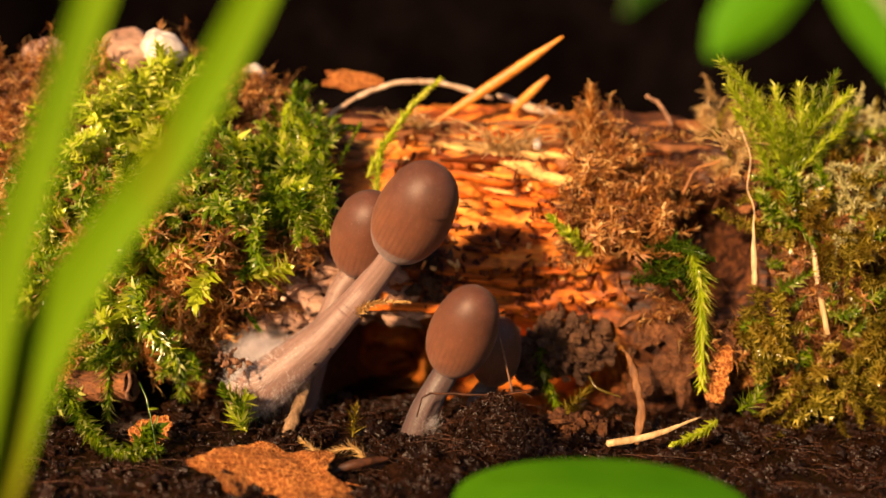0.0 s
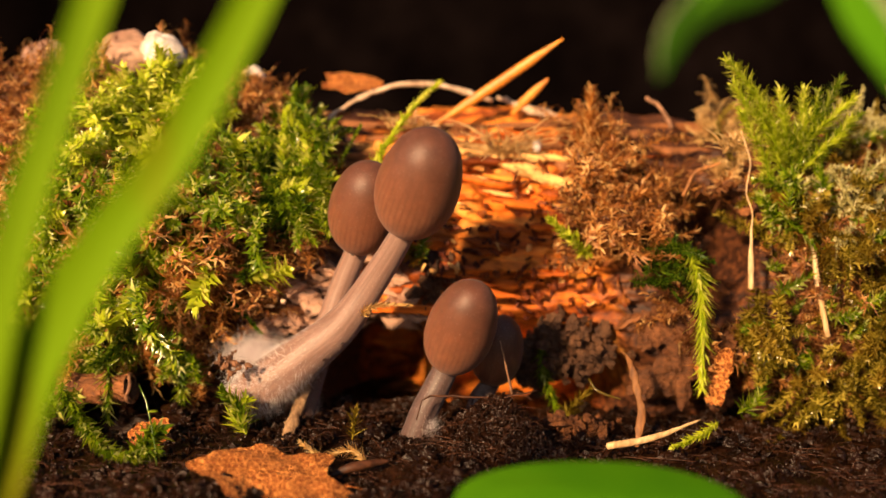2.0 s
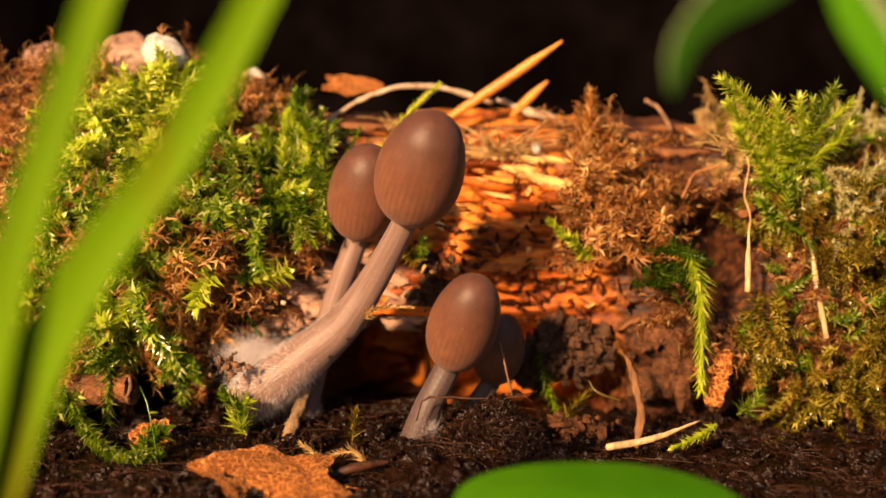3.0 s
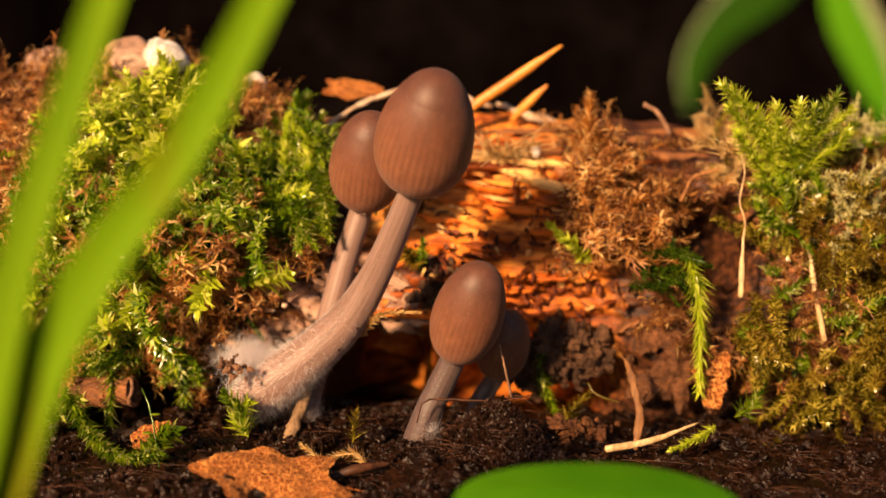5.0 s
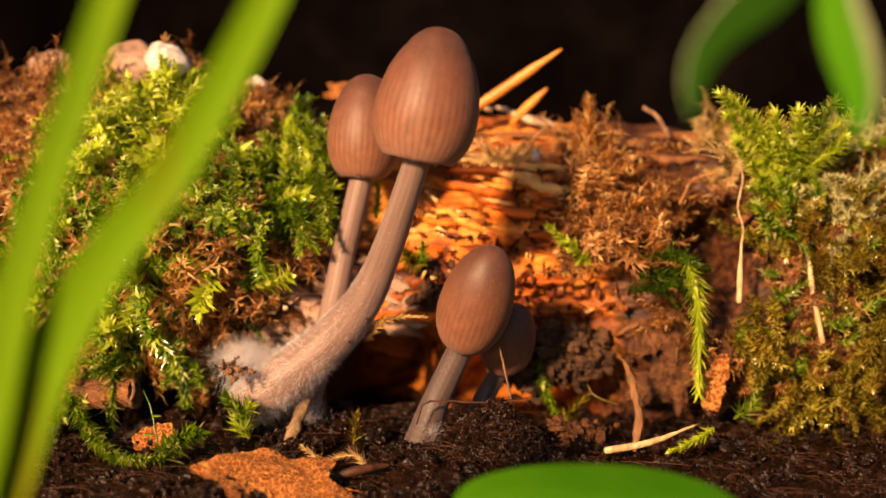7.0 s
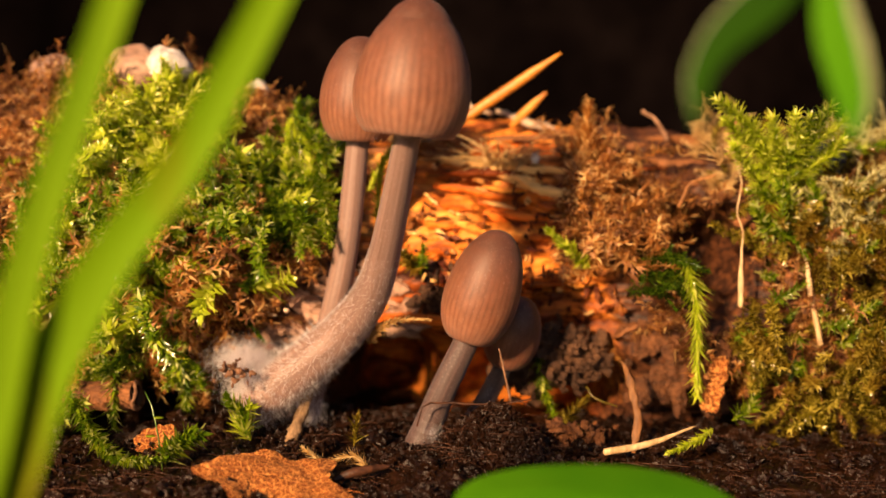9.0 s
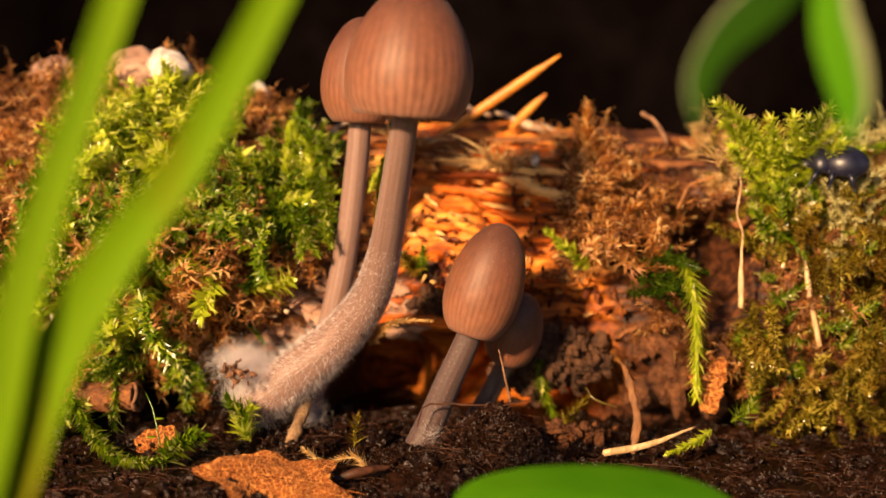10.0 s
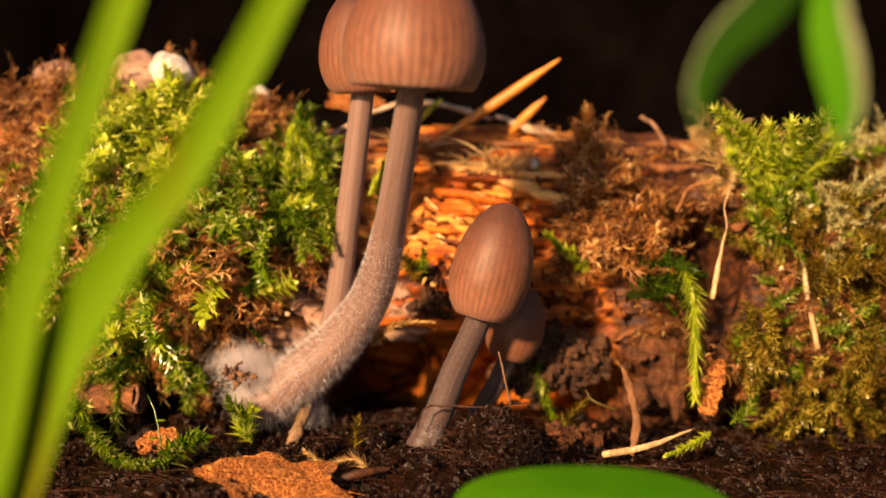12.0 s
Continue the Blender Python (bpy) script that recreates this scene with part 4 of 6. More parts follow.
for k, pts in enumerate([[(-27.76, 12, 39.84), (-27.93, 13, 46.63), (-27.4, 14, 51.98)], [(-24.22, 11, 39), (-23.89, 12, 44.79), (-25.02, 13, 49.6)], [(-20.8, 11, 37.12), (-21.15, 11, 42.95), (-22.46, 12, 47.73)], [(-21.9, 8, 31.53), (-20.76, 6, 33.67), (-19.26, 5, 35.69)], [(-30.05, 11, 37.91), (-31.04, 11, 41.78), (-31.39, 12, 44.16)]]):
    frond("moss_frond", "glossy green moss shoot in a clump", pts, 2.6, 0.9, 0.10, MOSS_BRIGHT if k < 2 else MOSS, 55, 50 + k)
for k, pts in enumerate([[(-44.06, 8, 25.27), (-46.31, 5, 23.68), (-49.47, 3, 21.98), (-52.08, 2, 19.41)],
                         [(-42.13, 8, 26.28), (-42.02, 5, 23.77), (-42.29, 3, 21.17), (-41.43, 2, 19.24)],
                         [(-46.54, 6, 21.6), (-49.5, 3, 18.16), (-52.52, 1, 15.57), (-54.16, 0, 12.87)],
                         [(-43.67, 6, 19.72), (-46.84, 3, 18.21), (-49.04, 1, 15.64), (-49.93, 0, 14.28)],
                         [(-49.75, 4, 14.13), (-52.53, 1, 13.19), (-54.84, -1, 11.15), (-56.91, -2, 9.89)],
                         [(-50.45, 4, 10.24), (-53.49, 1, 10.78), (-56.26, -1, 9.23)],
                         [(-41.35, 9, 29.1), (-43.64, 6, 31.3), (-46.06, 4, 30.97), (-48.21, 3, 29.14)],
                         [(-35.55, 9, 33.1), (-37.43, 6, 30.46), (-38.5, 4, 26.84)],
                         [(-22.21, 10, 42.97), (-20.62, 6, 38.44), (-19.72, 3, 33.96), (-18.94, 2, 31.44)],
                         [(-24.12, 10, 40.04), (-24.59, 6, 35.5), (-22.8, 3, 32.01), (-21.27, 2, 30.26)],
                         [(-27.99, 10, 39.96), (-29.35, 6, 36.36), (-30.19, 4, 32.71)],
                         [(-30.9, 10, 41.84), (-32.06, 8, 44.3), (-32.58, 7, 46.52)]]):
    frond("moss_frond", "green needle-leaved moss shoot leaning out of the moss", pts, 2.5, 0.34, 0.04, (MOSS, MOSS_DARK, MOSS)[k % 3], 60, 160 + k, taper=0.4)
frond("moss_tuft", "small olive moss tuft on the bare wood", [(-4.77, 12, 26.34), (-6.02, 10, 28.23), (-7.28, 9, 29.78)], 2.4, 0.5, 0.06, MOSS_OLIVE, 60, 190)
frond("moss_tuft", "small green moss tuft on the bare wood", [(-4.09, 12, 26.55), (-3.99, 10, 28.76), (-3.81, 9, 30.82)], 2.2, 0.5, 0.07, MOSS, 60, 191)
frond("moss_frond", "green moss shoot leaning against the bare wood", [(-12.04, 13, 34.74), (-11.68, 12, 40.8), (-11.15, 12, 45.76)], 2.0, 0.45, 0.06, MOSS_BRIGHT, 50, 192)
frond("moss_frond", "yellow moss shoot on top of the log", [(-51.37, 24, 55.03), (-48.29, 24, 57.62), (-46.25, 24, 59.99)], 1.8, 0.6, 0.12, MOSS_BRIGHT, 35, 60)
frond("moss_frond", "yellow-green moss shoot tip", [(-58.52, 26, 54.91), (-57.67, 26, 58), (-57.34, 26, 61.06)], 1.6, 0.6, 0.12, MOSS_BRIGHT, 35, 61)


# ---- straws, needles, roots, stones, dead leaves ----
def stick(name, label, category, pts, radii, m, sides=8, flat=1.0, rough=0.15, seed=0, n=14):
    line = resample(pts, n)
    ob = thing(name, line[0], label, category)
    pile = Pile()
    tube(pile, line - line[0], np.interp(np.linspace(0, 1, n), np.linspace(0, 1, len(radii)), radii), sides, flat, rough, seed)
    part("shaft", pile, m, ob)
    return ob


stick("dry_needle", "orange dry conifer needle standing on the log", "needle", [(-2.81, 34, 48.88), (9.21, 32, 57.15), (20.83, 30, 65.43)], (0.3, 0.85, 1.0, 0.9, 0.2), NEEDLE, flat=0.6, rough=0.05)
stick("dry_needle", "short orange dry conifer needle on the log", "needle", [(12.29, 38, 51.59), (15.92, 37, 55.43), (18.79, 36, 58.25)], (0.5, 0.9, 0.8, 0.25), NEEDLE, flat=0.6, rough=0.05)
stick("root", "pale arching root fibre on top of the log", "root", [(-22.75, 30, 49.19), (-17.69, 32, 53.16), (-9.88, 34, 56.38), (-1.36, 36, 56.58), (8.44, 38, 54)], (0.3, 0.5, 0.55, 0.4), PALE, rough=0.5, n=30)
stick("root", "pale broken root on top of the log", "root", [(9.51, 38, 54.45), (17.17, 38, 52.01), (25.39, 38, 49.36)], (0.45, 0.85, 0.7), PALE, flat=0.6, rough=0.6, n=26)
stick("root", "thin brown root curling up from the log", "root", [(41.37, 30, 49.62), (39.13, 30, 53.23), (36.44, 30, 55.05)], (0.5, 0.42, 0.45), TWIG, rough=0.4)
stick("root", "brown root fibre on the log", "root", [(41.37, 16, 38), (43.2, 16, 42.01), (47.79, 17, 44.04)], (0.3, 0.35, 0.2), SLIVER, rough=0.4)
bent_straw = stick("straw", "pale dry straw hanging before the moss", "straw", [(49.18, 10, 48.72), (50.53, 9, 43.5), (49.56, 8, 38.74), (50.45, 7, 35), (50.01, 6, 31.25), (49.78, 5, 22.73)], (0.16, 0.13, 0.13, 0.14, 0.17, 0.5, 0.5), STRAW, flat=0.6, n=26)
stick("straw", "pale dry straw leaning on the moss", "straw", [(62.01, 8, 31.28), (62.54, 6, 24.77), (64.13, 4, 15.96)], (0.35, 0.55, 0.45), STRAW, flat=0.7)
stick("straw", "pale straw lying on the soil", "straw", [(25.92, -12, 0.83), (32.96, -11, 2.07), (40.83, -9, 4.65)], (0.62, 0.55, 0.1), STRAW, flat=0.6)
stick("wood_sliver", "light brown wood sliver standing in soil", "wood", [(31.62, -4, -1.52), (32.49, -3, 3.91), (31.77, -2, 7.45), (30.66, -1, 11.47), (29.27, -1, 13.81)], (0.5, 0.75, 0.55, 0.75, 0.1), SLIVER, flat=0.25, rough=0.4, n=24)
stick("wood_sliver", "pale wood splinter standing in the soil", "wood", [(-25.79, -5, -2.43), (-24.67, -3, -0.11), (-22.7, 4, 5.94)], (1.1, 1.1, 0.9), SPLINTER, flat=0.7, rough=0.6, n=24)
stick("twig", "thin brown twig on the soil", "twig", [(11.33, -4, 7.02), (10.25, -5, 11.42), (9.09, -6, 16.03)], (0.22, 0.18, 0.12), TWIG)
stick("twig", "dark broken twig bent across the stem", "twig", [(15.3, -6, 8.02), (7.06, -8, 7.21), (0.73, -9, 7.67), (-2.86, -9, 7.23), (-3.89, -8, 3.47)], (0.1, 0.16, 0.18, 0.14), ROOT, rough=0.3)
stick("twig", "dark brown twig lying on the soil", "twig", [(-16.4, -22, -1.73), (-12.69, -21, -0.55), (-7.73, -18, -0.44)], (0.5, 0.8, 0.3), ROOT, rough=0.4)
stick("twig", "thin olive twig before the log", "twig", [(24.38, 2, 8.32), (25.74, 1, 6.64), (29.41, 0, 5.51)], (0.15, 0.22, 0.12), MOSS_OLIVE)
stick("grass_stub", "dry straw stub at the soil edge", "straw", [(-64.74, -18, -4.1), (-63.47, -18, -5.85), (-61.88, -19, -8.17)], (0.6, 0.7, 0.7), STRAW)
sprout = stick("sprout", "small green sprout on the soil", "plant", [(-42.7, -18, -6.31), (-43.32, -17, 0.5), (-45.06, -15, 7.06), (-46.42, -14, 9.47)], (0.17, 0.15, 0.13, 0.10), MOSS_DARK)
for at in ((-43.92, -15.8, 5.94), (-44.92, -16.8, 3.25), (-41.82, -17.6, -3.03)):
    pile = Pile()
    lump(pile, (0, 0, 0), (0.8, 0.6, 0.16), 5, 8, 12, 0.25)
    leaflet = part("leaflet", pile, MOSS, sprout)
    leaflet.location = Vector(at) * MM - sprout.location


def stone(label, at, size, m, seed, name="stone", category="stone"):
    pile = Pile()
    lump(pile, (0, 0, 0), size, seed, 12, 18, 0.3)
    ob = solid(name, pile, m, None, label, category)
    ob.location = Vector(at) * MM
    return ob


stone("white pebble on the moss", (-51.14, 24, 61.31), (4.2, 3, 3.6), STONE, 1)
stone("pinkish pebble on the moss", (-57.51, 25, 60.82), (5.6, 3.5, 4.2), PALE_BARK, 2)
stone("small pale pebble on the log", (-36.02, 32, 57.52), (2.2, 1.8, 1.9), STONE, 3)
stone("tan pebble on the moss", (-73.63, 30, 60.07), (4.6, 3.2, 3.2), PALE_BARK, 4)
stone("tiny pale pebble on soil", (-47.34, -17, -3.59), (0.55, 0.5, 0.6), STONE, 5)
stone("grey pebble on soil", (-62.74, -14, -3.89), (1.8, 1.8, 1.6), SOIL, 6)
stone("pale grain on the wood", (16.01, 22, 46.03), (0.8, 0.6, 1.1), STONE, 7)


def leaf_sheet(name, label, category, centre, axis_u, axis_v, outline, m, warp=0.6, seed=0, rings=14, sides=110, thick=0.12, cup=0.0):
    """A thin leaf with a ragged outline; outline gives the radius by angle."""
    th = np.linspace(0, 2 * math.pi, sides, endpoint=False)
    rad = np.array([outline(a) for a in th])
    rr = np.linspace(0.03, 1, rings)
    u, v = np.outer(rr, rad * np.cos(th)).ravel(), np.outer(rr, rad * np.sin(th)).ravel()
    au, av = np.asarray(axis_u, float), np.asarray(axis_v, float)
    nrm = unit(np.cross(unit(au), unit(av)))
    lift = warp * fbm(np.stack([u * 1.7, v * 1.7, np.full_like(u, seed)], 1), seed, 3) + cup * (u**2 + v**2)
    p = u[:, None] * au + v[:, None] * av + lift[:, None] * nrm
    f = grid_tris(rings, sides, True)
    pile = Pile()
    pile.add(p, f)
    pile.add(p - nrm * thick, f[:, ::-1])
    ob = solid(name, pile, m, None, label, category)
    ob.location = Vector(centre) * MM
    return ob


def ragged(seed, depth=0.18, teeth=9):
    r = np.random.default_rng(seed)
    ph = r.uniform(0, 6.28, 6)
    nip = r.uniform(-1, 1, 40)

    def outline(a):
        k = a / (2 * math.pi) * 40
        fine = np.interp(k % 40, range(41), list(nip) + [nip[0]])
        return 1 + depth * (math.sin(2 * a + ph[0]) * 0.5 + math.sin(3 * a + ph[1]) * 0.5 + 0.35 * math.sin(teeth * a + ph[2]) + 0.28 * fine + 0.12 * math.sin(31 * a + ph[4]))
    return outline


def torn(seed):
    """A lobed leaf torn along one side, with small teeth."""
    fine = ragged(seed, 0.16, 23)
    lobes = ((-180, 1.28), (-150, 0.86), (-120, 0.95), (-95, 0.9), (-60, 1.05), (-30, 1.2), (-18, 1.42), (2, 1.1), (12, 0.72), (30, 0.66), (52, 1.0), (70, 0.72), (100, 0.75), (135, 0.92), (160, 1.12), (180, 1.28))

    def outline(a):
        d = (math.degrees(a) + 180) % 360 - 180
        return np.interp(d, [q[0] for q in lobes], [q[1] for q in lobes]) * (0.93 + 0.3 * (fine(a) - 0.93))
    return outline


big_leaf = leaf_sheet("dead_leaf", "orange-brown dead leaf with fine veins on soil", "leaf", (-23.3, -27.5, -0.4), (11.2, -1.2, -1.4), (1.0, 10.5, 2.6), torn(5), DEAD_LEAF, 2.4, 5, rings=26, sides=170)
leaf_sheet("dead_leaf", "small orange scrap of dead leaf on soil", "leaf", (-15.12, -22, -3.44), (4.0, 0.5, -0.3), (0.5, 3.0, 1.0), ragged(6), DEAD_LEAF, 0.6, 6)
bark_roll = thing("bark_roll", (-56.2, 2, 5), "curled hollow roll of brown bark under the moss", "bark")
axis = resample([(-7.5, 2.5, -0.3), (0, 0, 0), (4.9, -1.4, 0.5)], 20)
for name, radius, m in (("bark", 2.4, TAN_BARK), ("lining", 1.9, BARK)):
    pile = Pile()
    tube(pile, axis, radius, 26, 1.0, 0.7, 4, closed=False)
    part(name, pile, m, bark_roll)
pile = Pile()
ring = np.linspace(0, 2 * math.pi, 28)
tube(pile, np.stack([4.9 + 0.25 * np.sin(3 * ring), -1.4 + 2.15 * np.cos(ring), 0.5 + 2.15 * np.sin(ring)], 1), 0.36, 6, rough=0.4)
part("rim", pile, BARK, bark_roll, "dark frayed end of the roll")
leaf_sheet("dead_leaf", "small brown leaf scrap beside the moss", "leaf", (-46.2, -8, 0.3), (3.0, 0.6, 1.0), (-0.5, 1.5, 2.2), ragged(8), DEAD_LEAF, 0.8, 8)
leaf_sheet("dead_leaf", "orange leaf scrap on top of the log", "leaf", (-18.03, 36, 56.89), (6.0, 0.6, -0.4), (0.0, 2.0, 1.6), ragged(9, 0.25), DEAD_LEAF, 1.2, 9)
leaf_sheet("dead_leaf", "orange leaf scrap hanging in the moss", "leaf", (45.58, 4, 9.28), (2.8, 0.6, 2.2), (-1.6, 1.0, 3.6), ragged(10, 0.25), DEAD_LEAF, 0.9, 10)
leaf_sheet("dead_leaf", "brown leaf scrap in the moss", "leaf", (-77.58, 24, 47.38), (4.0, 1.0, -1.5), (0.5, 1.5, 4.0), ragged(12, 0.25), DEAD_LEAF, 1.2, 12)


def crumbly(label, at, reach, count, low, high, m, seed):
    """A lump of rotten wood that has gone to crumbs."""
    r = np.random.default_rng(seed)
    pile = Pile()
    for k in range(count):
        lump(pile, r.normal(0, 0.5, 3) * np.asarray(reach), r.uniform(low, high) * r.uniform(0.4, 1.5, 3), seed + k, 6, 8, 1.5)
    ob = solid("wood_chunk", pile, m, None, label, "wood", kind="stuff", smooth=False)
    ob.location = Vector(at) * MM
    return ob


crumbly("greyish brown lump of crumbled rotten wood", (21.63, 14, 10.72), (7, 3, 5), 260, 0.4, 1.3, GREY_WOOD, 400)
crumbly("greyish crumbled wood behind the mushrooms", (15.9, 17, 7.96), (5, 3, 4), 160, 0.4, 1.2, GREY_WOOD, 600)
crumbly("reddish brown crumbled wood on soil", (22.63, 1, 0.31), (6, 2.5, 1.8), 150, 0.3, 1.0, TAN_BARK, 700)
crumbly("grey crumbled wood in the hollow of the log", (-1.55, 14, 21.35), (3, 2, 5), 130, 0.3, 1.0, GREY_WOOD, 800)

PLATE = plain("flaking_bark", (0.045, 0.013, 0.004), (0.30, 0.115, 0.040), 420, 0.6, (0.45, 1, 1), 1.0, 0.0008)
for k, (at, au, av) in enumerate((((37.6, 11.5, 15.8), (3.4, 0.3, -0.4), (0.3, 1.4, 5.0)), ((46.6, 8, 9.4), (3.4, 0.8, 1.6), (-1.6, 0.4, 5.0)), ((37.2, 10, 7.2), (3.8, 0.6, 0.4), (0.3, 0.8, 3.6)), ((43.0, 10, 15.5), (2.4, 0.5, 0.9), (-0.9, 0.9, 4.6)), ((41.6, 9.5, 8.0), (2.2, 0.3, -0.5), (0.3, 1.0, 5.2)))):
    leaf_sheet("bark_plate", "tan flaking plate of bark on the log", "bark", at, au, av, ragged(30 + k, 0.42, 7), PLATE, 0.9, 40 + k, rings=20, sides=140, thick=0.5)

# litter in the moss
bare_wood = [(-9.5, 47.61), (22.83, 48.25), (39.93, 46.64), (20.93, 33.77), (34.7, 18.71), (11.54, 14.56), (-2.58, 23.33), (-9.77, 32.98)]
rng = np.random.default_rng(91)
for name, label, poly, count, m in (("litter", "pale dry scraps of leaf and wood caught in moss", left_brown, 45, PALE), ("litter", "orange-brown scraps of bark caught in moss", left_brown, 120, TAN_BARK),
                                    ("wood_crumbs", "small crumbs of orange rotten wood on the log", bare_wood, 260, WOOD), ("wood_crumbs", "pale crumbs of rotten wood on the log", bare_wood, 40, CREAM),
                                    ("litter", "reddish scraps of bark caught in wiry moss", right_brown, 90, TAN_BARK)):
    pile = Pile()
    px, pz = np.array(poly).T
    while count:
        x, z = rng.uniform(px.min(), px.max()), rng.uniform(pz.min(), pz.max())
        if inside(np.array([x]), np.array([z]), poly)[0]:
            count -= 1
            one = flake_mesh(int(rng.integers(1e6)), rng.uniform(0.8, 3.2), rng.uniform(0.4, 1.6), 0.3, 7, 3)
            q = turn_to(rng.normal(0, 1, (1, 3)), rng.uniform(0, 6.28, 1))[0]
            y = float(log_front(np.array([x]), np.array([min(z, 47)]))[0]) - (rng.uniform(0.2, 2.2) if name == "wood_crumbs" else rng.uniform(1, 8))
            pile.add(np.concatenate(one.v) @ q.T + (x, y, z), np.concatenate(one.f))
    solid(name, pile, m, None, label, "litter", kind="stuff", smooth=False)


# ---- foreground grass and leaves ----
def grass_blade(label, pts, widths, m_used):
    """A folded blade with a midrib, from base to top."""
    n, m = 40, 9
    line = resample(pts, n)
    t = unit(np.gradient(line, axis=0))
    side = unit(np.cross(t, np.array([0, 1.0, 0])))
    s = np.linspace(-1, 1, m)
    width = max(widths)
    w = np.interp(np.linspace(0, 1, n), np.linspace(0, 1, len(widths)), widths) * 0.5
    v = line[:, None] + side[:, None] * (w[:, None] * s[None])[..., None] + np.array([0, 1.0, 0]) * (0.9 * (1 - np.abs(s)))[None, :, None] * (width / 7)
    v = v + np.array([0, -0.25, 0]) * np.exp(-(s / 0.12) ** 2)[None, :, None]
    v = v.reshape(-1, 3) - np.asarray(pts[0], float)
    f = grid_tris(n, m)
    ob = thing("grass", pts[0], label, "grass")
    pile = Pile()
    pile.add(v, f)
    pile.add(v + np.array([0, 0.3, 0]), f[:, ::-1])
    part("blade", pile, m_used, ob)
    return ob


BLADES = [grass_blade("broad bright green grass blade rising from the soil", [(-45.05, -104, -1.0), (-41.75, -104, 12.0), (-38.5, -104, 24.49), (-36.36, -104, 34.03), (-34.38, -104, 41.54), (-30.66, -104, 52.6), (-27.48, -104, 61.62), (-25.42, -104, 67.39)], (3.6, 4.2, 4.0, 3.4, 3.0, 2.8), GRASS),
          grass_blade("broad bright green grass blade with brownish tinge", [(-45.75, -102, -1.5), (-41.75, -102, 9.0), (-37.18, -102, 21.51), (-33.64, -102, 31.32), (-28.19, -102, 40.98), (-22.68, -102, 48.12), (-17.48, -102, 57.44), (-15.15, -102, 62.03), (-12.34, -102, 67.48)], (3.5, 4.4, 4.8, 4.7, 3.8, 3.4, 2.9), GRASS_TINGED)]


plant = thing("leafy_plant", (64, -102, -2), "green leafy plant with drooping pale-edged leaves", "plant")
PLANT_FOOT = np.array([64.0, -102.0, -2.0])
pile = Pile()
tube(pile, resample([(0, 0, 0), (3, 0, 40), (-6, 0, 74), (-20, 0, 82), (-33.23, 0.00, 67.15), (-36.45, 0.00, 67.55)], 30), np.linspace(1.4, 0.5, 30), 8)
part("stalk", pile, GREEN_LEAF, plant)


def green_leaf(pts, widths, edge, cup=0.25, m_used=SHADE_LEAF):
    """A leaf of the plant along a curve; edge: the pale share of its two halves."""
    n, m = 26, 17
    line = resample(pts, n)
    t = unit(np.gradient(line, axis=0))
    side = unit(np.cross(t, np.array([0, 1.0, 0.001])))
    nrm = np.cross(side, t)
    s = np.linspace(-1, 1, m)
    w = 0.5 * np.interp(np.linspace(0, 1, n), np.linspace(0, 1, len(widths)), widths)
    v = line[:, None] + side[:, None] * (w[:, None] * s[None])[..., None] + nrm[:, None] * (cup * w[:, None] * (s[None] ** 2 + 0.12 * np.sin(9 * s)[None]))[..., None]
    v = v - np.asarray(pts[0], float)
    thick = nrm[:, None] * 0.25

    def sheet(q, back):
        pile = Pile()
        f = grid_tris(n, q.shape[1])
        pile.add(q.reshape(-1, 3), f)
        pile.add((q - back).reshape(-1, 3), f[:, ::-1])
        return pile
    ob = part("leaf", sheet(v, thick), m_used, plant)
    ob.location = Vector(np.asarray(pts[0], float) - PLANT_FOOT) * MM
    for k, share in enumerate(edge):
        if share:
            cols = max(2, round(share * (m - 1) / 2) + 1)
            q = v[:, :cols] if k == 0 else v[:, -cols:]
            rim = np.stack([q - thick * 1.25, q + thick * 0.25], 0)
            pile = Pile()
            for layer, flip in ((rim[0], 1), (rim[1], -1)):
                pile.add(layer.reshape(-1, 3), grid_tris(n, cols)[:, ::flip])
            part("margin", pile, LEAF_EDGE, ob, "pale margin")
    return ob


for leaf, u0, u1 in ((big_leaf, (-11.5, -1.2, 2.6), (12.0, 1.0, -1.8)),):
    pile = Pile()
    tube(pile, resample([u0, (0.5, 0.3, 0.7), u1], 12), np.linspace(0.35, 0.1, 12), 6)
    part("midrib", pile, DEAD_LEAF, leaf)
low_leaf = leaf_sheet("round_leaf", "round bright green leaf close above the soil", "leaf", (18.4, -66, 9.3), (16.8, 0.5, -0.3), (0.0, 9.0, 3.2), lambda a: 1 + 0.03 * math.sin(3 * a), GREEN_LEAF, 0.3, 20, cup=-1.2)
pile = Pile()
tube(pile, resample([(0, 0, -1.5), (6, 2, -4), (10, 6, -9)], 10), 0.7, 8)
part("petiole", pile, GREEN_LEAF, low_leaf)
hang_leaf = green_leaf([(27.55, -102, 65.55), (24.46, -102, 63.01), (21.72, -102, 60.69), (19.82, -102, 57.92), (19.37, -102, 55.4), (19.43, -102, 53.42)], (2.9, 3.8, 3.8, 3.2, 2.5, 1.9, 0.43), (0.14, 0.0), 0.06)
hang_leaf_b = green_leaf([(30.77, -102, 65.15), (31.48, -102, 62.01), (32.72, -102, 58.87), (33.81, -102, 55.69), (34.22, -102, 52.3)], (2.8, 3.6, 4.1, 3.8, 3.1, 0.56), (0.0, 0.55), 0.08, GREEN_LEAF)
hang_leaf_c = green_leaf([(28.02, -102, 64.98), (24.63, -102, 61.87), (22.51, -102, 59.62), (20.78, -102, 57.38)], (3, 4.6, 5.3, 4, 0.55), (0.0, 0.0), 0.3, GREEN_LEAF)


